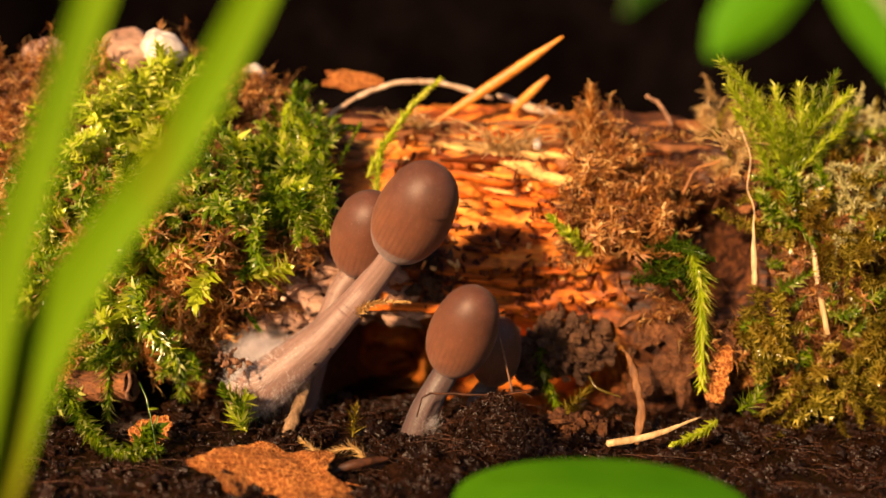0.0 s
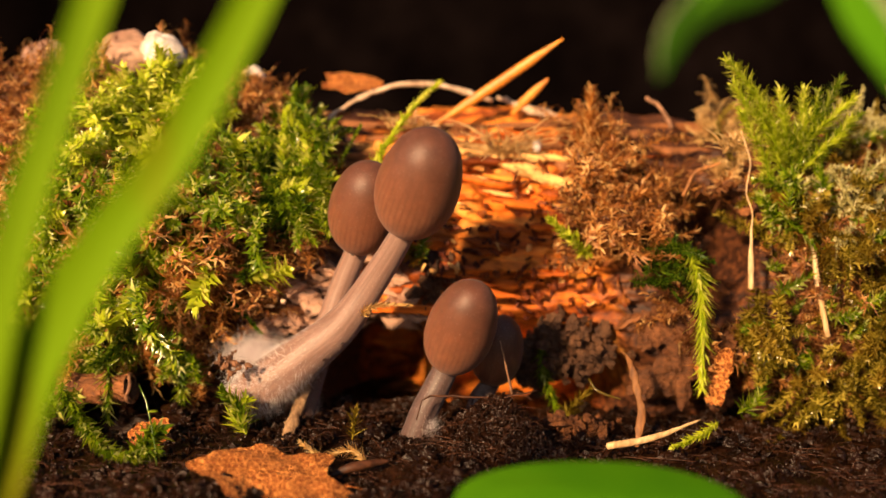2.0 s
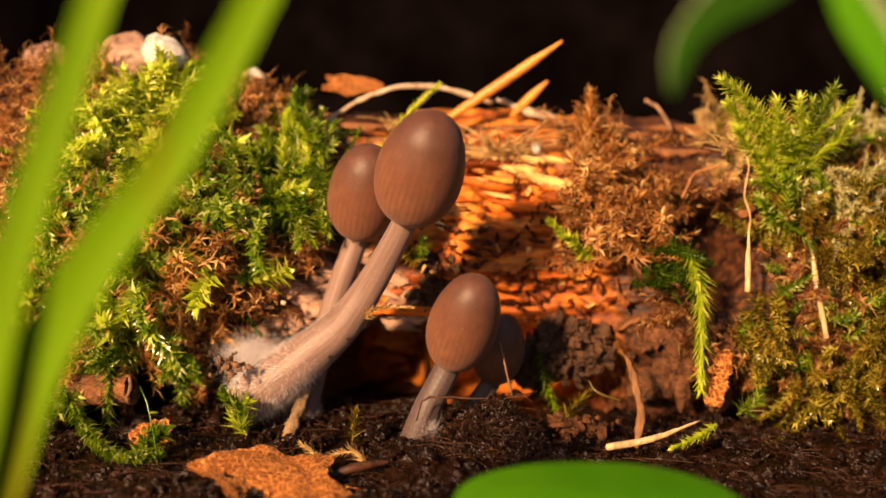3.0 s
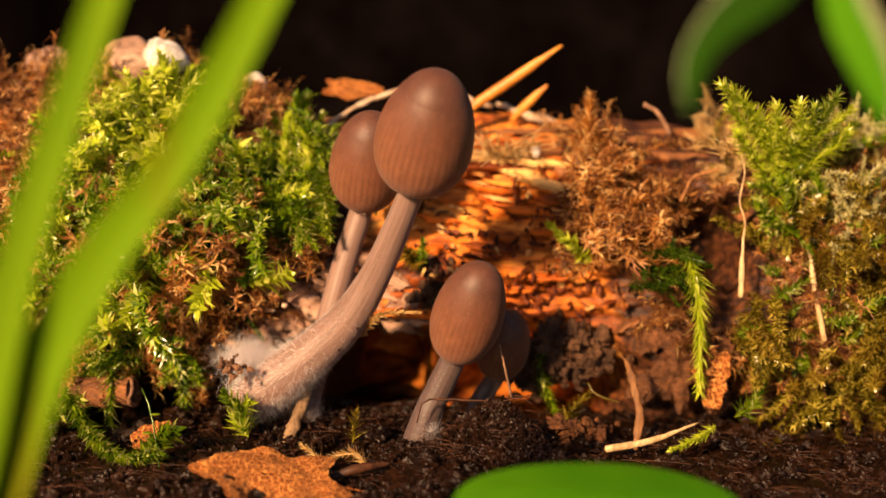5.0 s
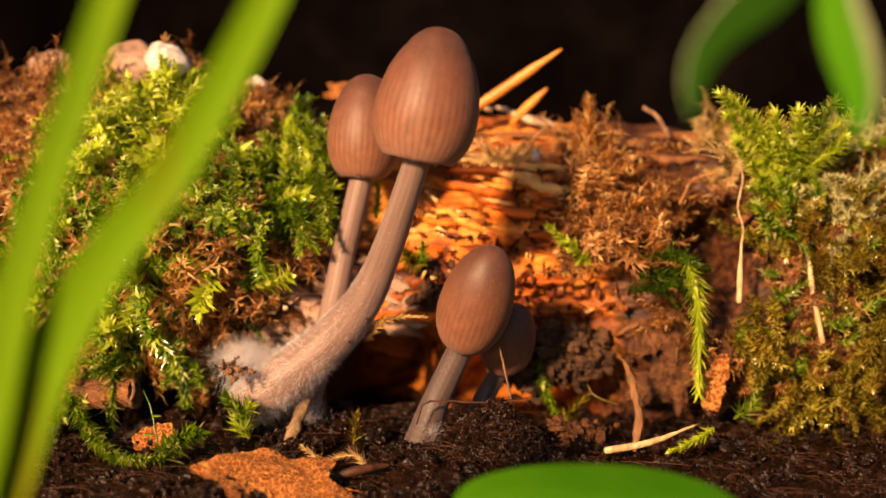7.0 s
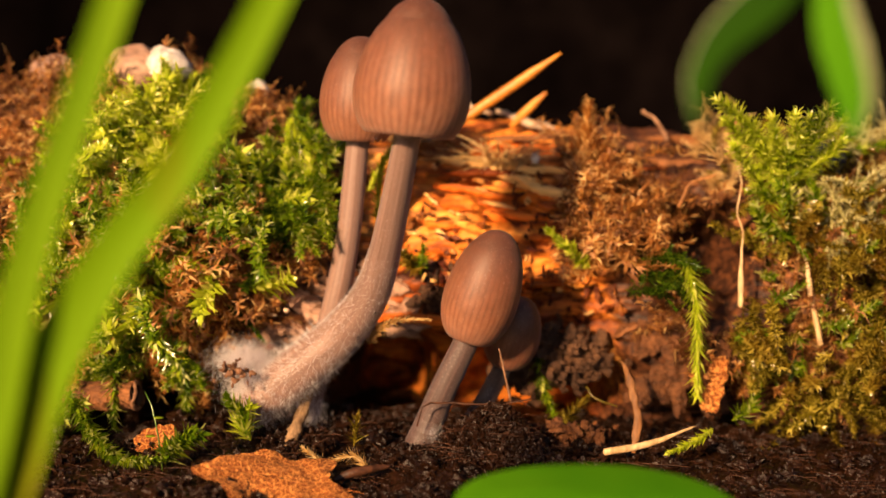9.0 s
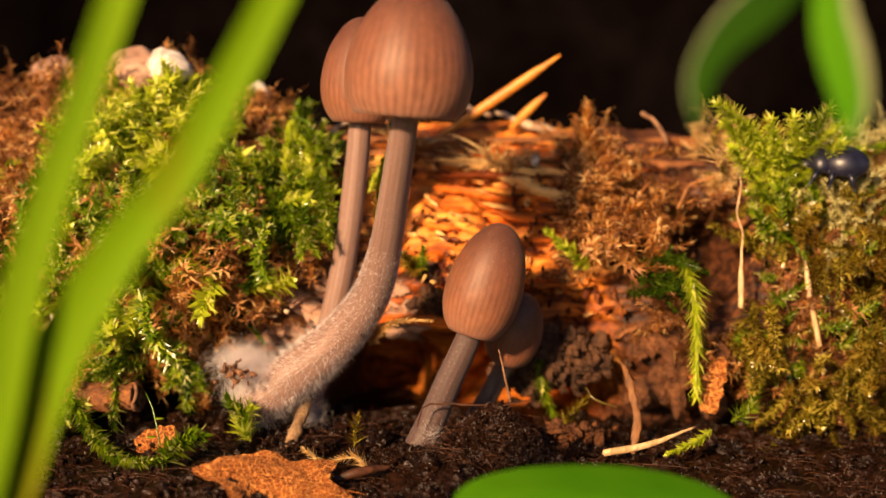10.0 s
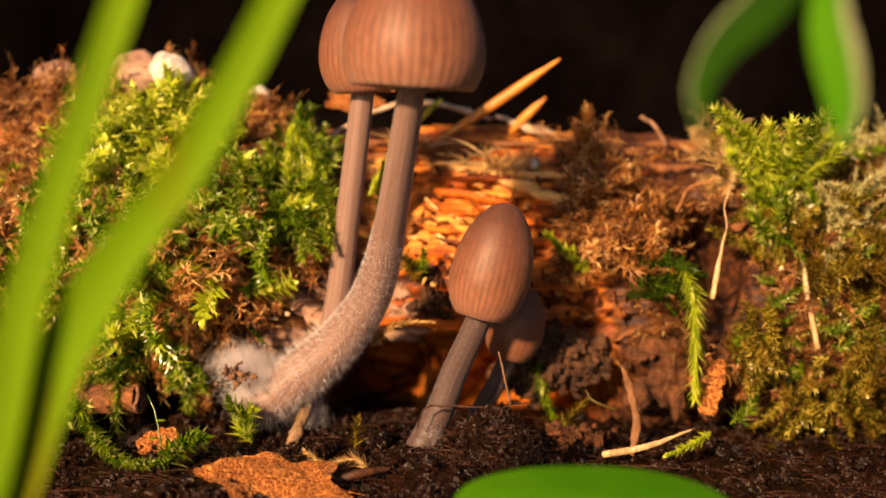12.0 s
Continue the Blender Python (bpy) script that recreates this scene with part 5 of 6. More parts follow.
# ---- mushrooms ----
GROWTH_TIMES = [0, 0.75, 1.5, 2.25, 3, 4, 5, 5.75, 6.5, 7.25, 8, 9, 9.75, 10.5, 11.25, 12]


class Mushroom:
    def __init__(self, name, label, rows, radius, cap_size, ribs, opening, joints, fuzz=0, skin=None, group="mushrooms by the log"):
        self.skin = skin or STEM
        self.rows, self.opening, self.joints = rows, opening, joints
        base = np.asarray(rows[0][1][0], float)
        self.base = base
        self.ob = thing(name, base, label, "mushroom", group)
        self.segments, self.ribs, self.tufts, self.drops = [], [], [], []
        length = max(np.linalg.norm(np.diff(np.asarray(r[1])[:-1], axis=0), axis=1).sum() for r in rows)
        half = 0.95 * length / joints
        for k in range(joints):
            f = k / (joints - 1)
            r = np.interp(f, [0, 0.12, 0.3, 0.6, 1], radius)
            r2 = np.interp(min(f + 0.03, 1.03), [0, 0.12, 0.3, 0.6, 1], radius)
            slope = np.clip((r2 - r) / (0.03 * length), -0.25, 0.25)
            z = np.linspace(-1, 1, 9) * half
            pile = Pile()
            tube(pile, np.stack([0 * z, 0 * z, z], 1), (r + slope * z) * (1 - 0.05 * (z / half) ** 4), 28)
            seg = part("stem_section", pile, self.skin, self.ob)
            self.segments.append(seg)
            if fuzz and k in (11, 14):
                a, pile = -1.9 + 0.5 * (k % 3), Pile()
                lump(pile, (math.cos(a) * (r + 0.1), math.sin(a) * (r + 0.1), 0.4 * half), (0.16, 0.14, 0.34), k, 5, 6, 1.2)
                part("soil_speck", pile, SOIL, seg, "dark speck of soil")
            if k < fuzz:
                self.add_tufts(seg, r, half, slope, k, 0.06 + 0.94 * (1 - k / fuzz) ** 1.3)
        self.add_cap(cap_size, ribs)

    def add_tufts(self, seg, r, half, slope, k, amount):
        rng = np.random.default_rng(500 + k)
        for j in range(6):
            n = 40
            a = 2 * math.pi * (j + rng.random(n)) / 6
            z = rng.uniform(-half * 0.8, half * 0.8, n)
            ln = 0.25 + 2.3 * amount**1.5 * rng.random(n) ** 1.4
            out = np.stack([np.cos(a), np.sin(a), rng.normal(0, 0.25, n)], 1)
            out = unit(out + rng.normal(0, 0.2, (n, 3)))
            foot = np.stack([np.cos(a) * (r + slope * z) * 0.96, np.sin(a) * (r + slope * z) * 0.96, z], 1)
            w = 0.012
            s1 = unit(np.cross(out, np.array([0.2, 0.3, 1.0])))
            s2 = np.cross(out, s1)
            v = np.stack([foot + s1 * w, foot - s1 * w * 0.5 + s2 * w * 0.87, foot - s1 * w * 0.5 - s2 * w * 0.87, foot + out * ln[:, None]], 1).reshape(-1, 3)
            f = (np.array([(0, 1, 3), (1, 2, 3), (2, 0, 3)])[None] + 4 * np.arange(n)[:, None, None]).reshape(-1, 3)
            pile = Pile()
            pile.add(v, f)
            n = 40
            a = 2 * math.pi * (j + rng.random(n)) / 6
            z = rng.uniform(-half * 0.8, half * 0.8, n)
            out = unit(np.stack([np.cos(a), np.sin(a), rng.normal(-0.15, 0.2, n)], 1) + rng.normal(0, 0.12, (n, 3)))
            foot = np.stack([np.cos(a) * (r + slope * z) * 0.96, np.sin(a) * (r + slope * z) * 0.96, z], 1)
            s1 = unit(np.cross(out, np.array([0.2, 0.3, 1.0])))
            s2, w = np.cross(out, s1), 0.026
            ln = (0.4 + (2.9 if k < 9 else 1.3) * rng.random(n)) * (0.16 + 0.95 * amount)
            v = np.stack([foot + s1 * w, foot - s1 * w * 0.5 + s2 * w * 0.87, foot - s1 * w * 0.5 - s2 * w * 0.87, foot + out * ln[:, None]], 1).reshape(-1, 3)
            pile.add(v, (np.array([(0, 1, 3), (1, 2, 3), (2, 0, 3)])[None] + 4 * np.arange(n)[:, None, None]).reshape(-1, 3))
            tuft = part("down", pile, DOWN, seg, "fine white down", "stuff")
            self.tufts.append((tuft, 2 * math.pi * (j + 0.5) / 6, amount))

    def profile(self, phi):
        """Radius and height of the closed cap at the angle phi from its tip."""
        top, wide = self.size
        centre = 0.40 * top
        low = centre / 0.890
        return wide * np.sin(phi) ** np.where(np.cos(phi) > 0, 0.92, 0.85), centre + np.where(np.cos(phi) > 0, (top - centre) * np.cos(phi), low * np.cos(phi))

    def add_cap(self, size, ribs):
        self.size = size
        self.cap = new("cap")
        self.cap.empty_display_size = 0.002
        self.cap.parent = self.ob
        self.full = full = math.radians(152.9)
        count = ribs
        self.hinge = [float(q) for q in self.profile(np.array(math.radians(38)))]
        rh, zh = self.hinge
        phi = np.linspace(math.radians(14), full, 22)
        r, z = self.profile(phi)
        wide_open = self.opening[-1][1][0]
        reach = np.clip((zh - z), 0, None)
        r_open = r + reach * math.sin(math.radians(wide_open)) + self.opening[-1][1][1]
        half = 1.25 * math.pi / count * r_open
        s = np.linspace(-1, 1, 7)
        yy = half[:, None] * s[None]
        drop = yy**2 / (2 * np.maximum(r, 0.4)[:, None]) + 0.018 * s[None] ** 2 * np.clip(reach / (0.5 * size[0]), 0, 1)[:, None]
        slant = np.gradient(z, phi)
        run = np.gradient(r, phi)
        nx, nz = -slant / np.hypot(slant, run), run / np.hypot(slant, run)
        outer = np.stack([r[:, None] - rh - drop * nx[:, None], yy, z[:, None] - zh - drop * nz[:, None]], -1)
        inner = outer - np.stack([nx, 0 * nx, nz], -1)[:, None] * 0.30
        lip = outer[-1:] * 0.5 + inner[-1:] * 0.5 + np.array([0, 0, -0.12])
        v = np.concatenate([outer, lip, inner[::-1]]).reshape(-1, 3)
        pile = Pile()
        pile.add(v, grid_tris(len(v) // 7, 7)[:, ::-1])
        me = pile.mesh("rib")
        me.materials.append(CAP)
        for k in range(count):
            rib = new("rib", me)
            rib.parent = self.cap
            self.ribs.append((rib, 2 * math.pi * k / count))
        phi = np.linspace(0.001, math.radians(52), 14)
        r, z = self.profile(phi)
        lift = np.interp(phi, [0, math.radians(40), math.radians(52)], [0.07, 0.035, -0.10])
        th = np.linspace(0, 2 * math.pi, 48, endpoint=False)
        rr = (r + lift * np.sin(phi))
        zz = z + lift * np.cos(phi) - zh
        v = np.stack([np.outer(rr, np.cos(th)), np.outer(rr, np.sin(th)), np.repeat(zz[:, None], 48, 1)], -1).reshape(-1, 3)
        pile = Pile()
        pile.add(v, grid_tris(14, 48, True))
        self.crown = part("crown", pile, CAP, self.cap)
        phi = np.linspace(0.3, full, 14)
        r, z = self.profile(phi)
        pile = Pile()
        v = np.stack([np.outer(r * 0.86, np.cos(th)), np.outer(r * 0.86, np.sin(th)), np.repeat((z * 0.92)[:, None] + 0.6, 48, 1)], -1).reshape(-1, 3)
        pile.add(v, grid_tris(14, 48, True))
        part("underside", pile, self.skin, self.cap)

    def add_drops(self, places):
        """Water drops on the margin; places: the angle off the one before, and the radius."""
        for gap, size in places:
            pile = Pile()
            lump(pile, (0, 0, 0), (size * 0.8, size * 0.8, size * 1.25), 3, 10, 12, 0.0)
            self.drops.append((part("water_drop", pile, WATER, self.cap, "clear drop of water"), gap))

    def rim(self, t):
        """Radius and height of the cap's margin at a time."""
        turn, out, rise, tuft_out = self.state(t)[1]
        r, z = [float(q) for q in self.profile(np.array(self.full))]
        a, rh, zh = radians(turn), self.hinge[0], self.hinge[1]
        dx, dz = r - rh, z - zh
        return rh + out + dx * math.cos(a) - dz * math.sin(a), zh + 0.5 * rise + dz * math.cos(a) + dx * math.sin(a)

    def state(self, t):
        pts = smooth_table(self.rows, t)
        opened = smooth_table(self.opening, t)
        return pts, opened

    def grow(self):
        """Keys every section of the stem, the cap and its ribs."""
        seg_rows = [[] for _ in self.segments]
        cap_rows, rib_rows, crown_rows = [], [[] for _ in self.ribs], []
        tuft_rows = [[] for _ in self.tufts]
        for t in GROWTH_TIMES:
            pts, (turn, out, rise, tuft_out) = self.state(t)
            foot, tip = pts[-2], pts[-1]
            axis = unit(tip - foot)
            stem = np.concatenate([pts[:-1], (foot + axis * 3.0)[None]])
            line = resample(stem, self.joints)
            tangent = unit(np.gradient(line, axis=0))
            for k, rows in enumerate(seg_rows):
                rows.append((t, self.upright(line[k] - self.base, tangent[k])))
            cap_rows.append((t, self.upright(foot - self.base + axis * (0.57 * self.size[1] * max(0.0, -axis[1]) - 0.3), axis)))
            crown_rows.append((t, Matrix.Translation(Vector((0, 0, self.hinge[1] + rise)) * MM)))
            for (rib, a), rows in zip(self.ribs, rib_rows):
                m = Matrix.Rotation(a, 4, "Z") @ Matrix.Translation(Vector((self.hinge[0] + out, 0, self.hinge[1] + 0.5 * rise)) * MM) @ Matrix.Rotation(-radians(turn), 4, "Y")
                rows.append((t, m))
            for (tuft, a, amount), rows in zip(self.tufts, tuft_rows):
                rows.append((t, Matrix.Translation(Vector((math.cos(a), math.sin(a), 0)) * (tuft_out * MM))))
        for drop, gap in self.drops:
            rows = []
            for t in GROWTH_TIMES:
                a = radians(float(np.interp(t, [0, 7.2, 8.8, 9.5, 12], [-97, -93, -58, -35, -20])) + gap)
                r, z = self.rim(t)
                rows.append((t, Matrix.Translation(Vector((math.cos(a) * (r + 0.4), math.sin(a) * (r + 0.4), z + 0.55)) * MM)))
            walk(drop, rows)
        walk(self.cap, cap_rows)
        walk(self.crown, crown_rows)
        for seg, rows in zip(self.segments, seg_rows):
            walk(seg, rows)
        for (rib, a), rows in zip(self.ribs, rib_rows):
            walk(rib, rows)
        for (tuft, a, amount), rows in zip(self.tufts, tuft_rows):
            walk(tuft, rows)

    def upright(self, at, axis):
        z = unit(axis)
        x = unit(np.cross(np.array([0, 1.0, 0]), z))
        y = np.cross(z, x)
        m = Matrix(((x[0], y[0], z[0], at[0] * MM), (x[1], y[1], z[1], at[1] * MM), (x[2], y[2], z[2], at[2] * MM), (0, 0, 0, 1)))
        return m


# stem points from foot to cap, then the cap's tip
ROWS_A = [
    (0, [(-32.34, 2, 3.85), (-22.68, 1, 11.61), (-17.06, 0, 17.38), (-12.51, 0, 22.8), (-8.77, -3, 28.08), (-1.02, -18.3, 43.81)]),
    (1.5, [(-32.12, 2, 4.12), (-22.59, 1, 11.67), (-16.52, 0, 17.15), (-11.45, -1.5, 24.26), (-7.06, -5, 31.62), (-1.39, -19.7, 48.51)]),
    (2.5, [(-32.02, 2, 4.12), (-22.66, 1, 11.68), (-16.39, 0, 17.36), (-11.03, -2, 25.49), (-6.51, -7, 33.86), (-1.39, -21.4, 51.03)]),
    (5.5, [(-31.86, 2, 4.26), (-22.42, 1, 12.07), (-16.04, -1, 18.43), (-10.74, -5, 27.47), (-4.87, -14, 42.5), (-0.8, -26.2, 61.5)]),
    (6.5, [(-31.68, 2, 4.16), (-22.42, 1, 12.07), (-16.02, -1, 18.45), (-10.67, -6, 27.63), (-4.8, -17, 45.15), (-1.5, -17, 65.75)]),
    (7, [(-31.77, 2, 4.14), (-22.4, 1, 12.07), (-15.99, -1, 18.45), (-10.61, -6.5, 27.8), (-4.05, -18, 46.65), (-0.1, -18, 67.2)]),
    (9.5, [(-31.58, 2, 4.26), (-22.16, 1, 12.23), (-15.44, -1, 18.74), (-10.34, -8, 28.67), (-6.19, -24, 51.18), (-4.69, -24, 72.19)]),
    (10.5, [(-31.5, 2, 4.2), (-21.77, 1, 12.39), (-15.24, -2, 19.08), (-10.08, -9, 29.89), (-5.81, -26, 54.61), (-4.16, -26, 76.04)]),
    (12, [(-31.24, 2, 4.31), (-21.38, 1, 12.52), (-15.03, -2, 19.42), (-10.08, -10, 30.35), (-5.2, -30, 57.2), (-4.25, -30, 79.36)])]
ROWS_B = [
    (0, [(-26.2, 9, -4.67), (-24, 9, 1.56), (-20.59, 8, 12.69), (-17.79, 8.1, 20.51), (-15.44, 8.2, 23.93), (-11.09, -4.9, 37.43)]),
    (1.5, [(-26.09, 9, -4.47), (-23.89, 9, 1.44), (-20.31, 8, 13.03), (-17.26, 8.3, 21.78), (-14.88, 7.7, 27.2), (-11.51, -4.8, 41.37)]),
    (2.5, [(-26.17, 9, -4.48), (-23.96, 9, 1.34), (-20.09, 8, 14.23), (-17.26, 7.5, 23.1), (-14.92, 7.1, 29.44), (-11.92, -4.2, 44.42)]),
    (5.5, [(-26.42, 9, -4.58), (-23.91, 9, 1.69), (-19.74, 7, 16.52), (-17.02, 7.6, 27.67), (-14.02, 8.2, 38), (-11.83, -1.6, 53.83)]),
    (6.5, [(-26.42, 9, -4.49), (-23.9, 9, 1.89), (-19.55, 7, 17.23), (-17.23, 7.8, 28.85), (-14.12, 7.9, 40.96), (-13.1, 7.9, 57.89)]),
    (9.5, [(-26.35, 9, -4.42), (-23.92, 9, 1.9), (-19.16, 7, 18.82), (-16.55, 6.3, 32.62), (-15.12, 6, 50.69), (-14.69, 6, 68.68)]),
    (10.5, [(-26.44, 9, -4.4), (-24.01, 9, 2.04), (-19.05, 7, 19.01), (-16.48, 6.7, 34.76), (-14.01, 5, 54.04), (-13.6, 5, 72.33)]),
    (12, [(-26.54, 9, -4.3), (-24.1, 9, 2.36), (-18.93, 7, 19.37), (-16.79, 5.8, 36.21), (-14.28, 3, 57.97), (-15.09, 3, 76.63)])]
ROWS_C = [
    (0, [(-6.06, -2.5, -6.82), (-3.33, -3, 2.07), (-1.56, -3, 5.86), (0.65, -3, 9.82), (5.18, -16.1, 24.56)]),
    (1.5, [(-6.01, -2.5, -6.43), (-3.02, -3, 2.91), (-1.52, -3, 6.21), (0.4, -3, 10.44), (4.8, -15.8, 25.43)]),
    (2.5, [(-6.04, -2.5, -6.27), (-3.03, -3, 2.8), (-1.45, -3, 6.39), (0.84, -3, 11.1), (5, -15.4, 26.38)]),
    (5.5, [(-5.74, -2.5, -6.79), (-2.45, -3, 3.1), (-0.68, -3, 7.38), (1.96, -4, 13.55), (6.31, -13.8, 30.11)]),
    (6.5, [(-5.71, -2.5, -6.62), (-2.23, -3, 3.28), (-0.28, -3, 8.05), (2.53, -4, 14.68), (7.24, -13, 31.46)]),
    (9.5, [(-5.78, -2.5, -6.22), (-1.63, -3, 3.74), (0.68, -4, 9.71), (4.2, -5, 17.85), (9.46, -5, 35.68)]),
    (10.5, [(-5.81, -2.5, -6.12), (-1.28, -3, 3.86), (1.4, -4, 10.8), (4.71, -6, 19.39), (9.75, -6, 37.99)]),
    (12, [(-5.84, -2.5, -5.86), (-0.92, -3, 4.16), (1.93, -4, 12.06), (5.83, -7, 21.94), (10.37, -7, 41.65)])]
ROWS_D = [
    (0, [(6.16, 9, 1.69), (6.6, 9, 3.19), (7.26, 9, 4.18), (8.11, 9, 5.19), (10.06, 4.1, 17.15)]),
    (3, [(6.2, 9, 1.65), (6.63, 9, 3.35), (7.57, 9, 4.86), (8.51, 9, 6.36), (10.43, 3.7, 18.21)]),
    (6.5, [(6.26, 9, 1.51), (7.18, 9, 4.03), (8.41, 9, 6.26), (9.67, 8, 8.78), (12.25, 3.3, 20.66)]),
    (9.5, [(6.28, 9, 1.52), (7.86, 8, 4.79), (9.07, 8, 7.32), (10.61, 7, 11.04), (13.76, 3.8, 22.98)]),
    (12, [(6.3, 9, 1.67), (8.25, 8, 5.77), (9.54, 7, 8.52), (11.15, 6, 13.03), (14.71, 6, 26.1)])]

# opening rows: time, (degrees, outward mm, crown rise mm, down length mm)
shroom_a = Mushroom("mushroom", "tall brown bonnet mushroom with white downy stem foot", ROWS_A, (3.7, 4.1, 3.6, 2.5, 1.85), (19.4, 6.75), 42,
                    [(0, (-4, -0.12, 0.2, -0.3)), (2.5, (-1, -0.05, 0.1, -0.2)), (5.5, (4.5, 0.05, 0.3, -0.1)), (6.5, (5.6, 0.1, 0.5, -0.05)), (7.25, (6, 0.1, 0.6, -0.02)), (9.5, (10.5, 0.3, 1.2, 0.05)), (10.5, (14, 0.4, 1.2, 0.1)), (12, (16, 0.5, 1.2, 0.15))], 34, 20)
shroom_b = Mushroom("mushroom", "brown bonnet mushroom with slender stem behind another", ROWS_B, (2.6, 2.5, 2.3, 2.1, 1.9), (17.4, 6.1), 38,
                    [(0, (-3.5, -0.1, 0.2, 0)), (2.5, (-2, 0, 0.1, 0)), (5.5, (2.5, -0.1, 0, 0)), (6.5, (2.6, -0.2, 0, 0)), (7.25, (2.8, -0.2, 0, 0)), (9.5, (5, 0, 0.2, 0)), (12, (6.5, 0.05, 0.3, 0))], 34)
shroom_b.add_drops(((0, 0.5), (16, 0.46)))
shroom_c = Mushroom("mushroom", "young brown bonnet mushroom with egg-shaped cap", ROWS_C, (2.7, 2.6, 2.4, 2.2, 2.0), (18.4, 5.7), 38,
                    [(0, (-2, -0.1, 0.1, 0)), (5.5, (0, 0, 0.1, 0)), (9.5, (2, 0.2, 0.4, 0)), (12, (3, 0.4, 0.8, 0))], 22, skin=STEM_SHADED)
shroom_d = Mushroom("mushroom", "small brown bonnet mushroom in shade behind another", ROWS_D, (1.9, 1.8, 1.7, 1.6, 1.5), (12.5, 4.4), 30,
                    [(0, (-2, 0, 0.1, 0)), (12, (3, 0.2, 0.4, 0))], 14, skin=STEM_SHADED)


def mycelium(label, centre, size, count, seed, lean):
    """A puff of fine white threads."""
    rng = np.random.default_rng(seed)
    foot = np.asarray(centre, float) + rng.normal(0, 1, (count, 3)) * np.asarray(size) * 0.5
    d = unit(rng.normal(0, 1, (count, 3)) + np.asarray(lean, float))
    ln = rng.uniform(0.8, 2.6, count)[:, None]
    s1 = unit(np.cross(d, np.array([0.3, 0.1, 1.0])))
    mid = foot + d * ln * 0.5 + s1 * rng.normal(0, 0.25, (count, 1))
    tip_at = foot + d * ln + rng.normal(0, 0.25, (count, 3))
    w = 0.014
    v = np.stack([foot + s1 * w, foot - s1 * w, mid + s1 * w, mid - s1 * w, tip_at], 1).reshape(-1, 3)
    f = (np.array([(0, 1, 3), (0, 3, 2), (2, 3, 4)])[None] + 5 * np.arange(count)[:, None, None]).reshape(-1, 3)
    pile = Pile()
    pile.add(v, f)
    return solid("mycelium", pile, DOWN, None, label, "mycelium", kind="stuff")


puffs = [mycelium("white cottony mycelium at the stem foot", (-33.27, 0, 12.81), (4.0, 2.4, 1.6), 4000, 1, (-0.7, -0.4, 0.5)),
         mycelium("white cottony mycelium on the soil by the stem", (-33.6, 0, 7.0), (3.2, 2.0, 2.6), 1800, 2, (-0.6, -0.5, -0.4)),
         mycelium("white cottony mycelium wrapped round the stem foot", (-31.17, 1, 10.75), (4.0, 2.5, 3.0), 3200, 4, (-0.5, -0.5, 0.3)),
         mycelium("white cottony mycelium under the stem foot", (-31.11, -1, 9.63), (3.4, 1.6, 2.4), 2000, 5, (-0.5, -0.5, -0.3)),
         mycelium("white cottony mycelium spreading to the moss", (-34.27, -2, 12.36), (4.2, 2.0, 3.0), 3200, 6, (-0.8, -0.5, 0.1)),
         mycelium("bluish white mycelium at a hidden stem foot", (-22.77, 5, 1.3), (2.6, 2.0, 4.0), 2500, 3, (0.3, -0.4, 0.0))]
mycelium("white down at the foot of a young stem", (-1.47, -5, 1.65), (1.2, 1.0, 1.2), 350, 9, (0.2, -0.6, 0.1))
rng = np.random.default_rng(77)
pile = Pile()
for k in range(46):
    at = rng.normal(0, 1, 3) * (1.5, 0.7, 0.8)
    lump(pile, at, rng.uniform(0.15, 0.55, 3), 80 + k, 5, 6, 1.3)
clod = solid("soil_clod", pile, BARK, None, "crumbly brown clod caught in white mycelium", "soil", smooth=False)
clod.location = Vector((-33.65, -5, 11.26)) * MM


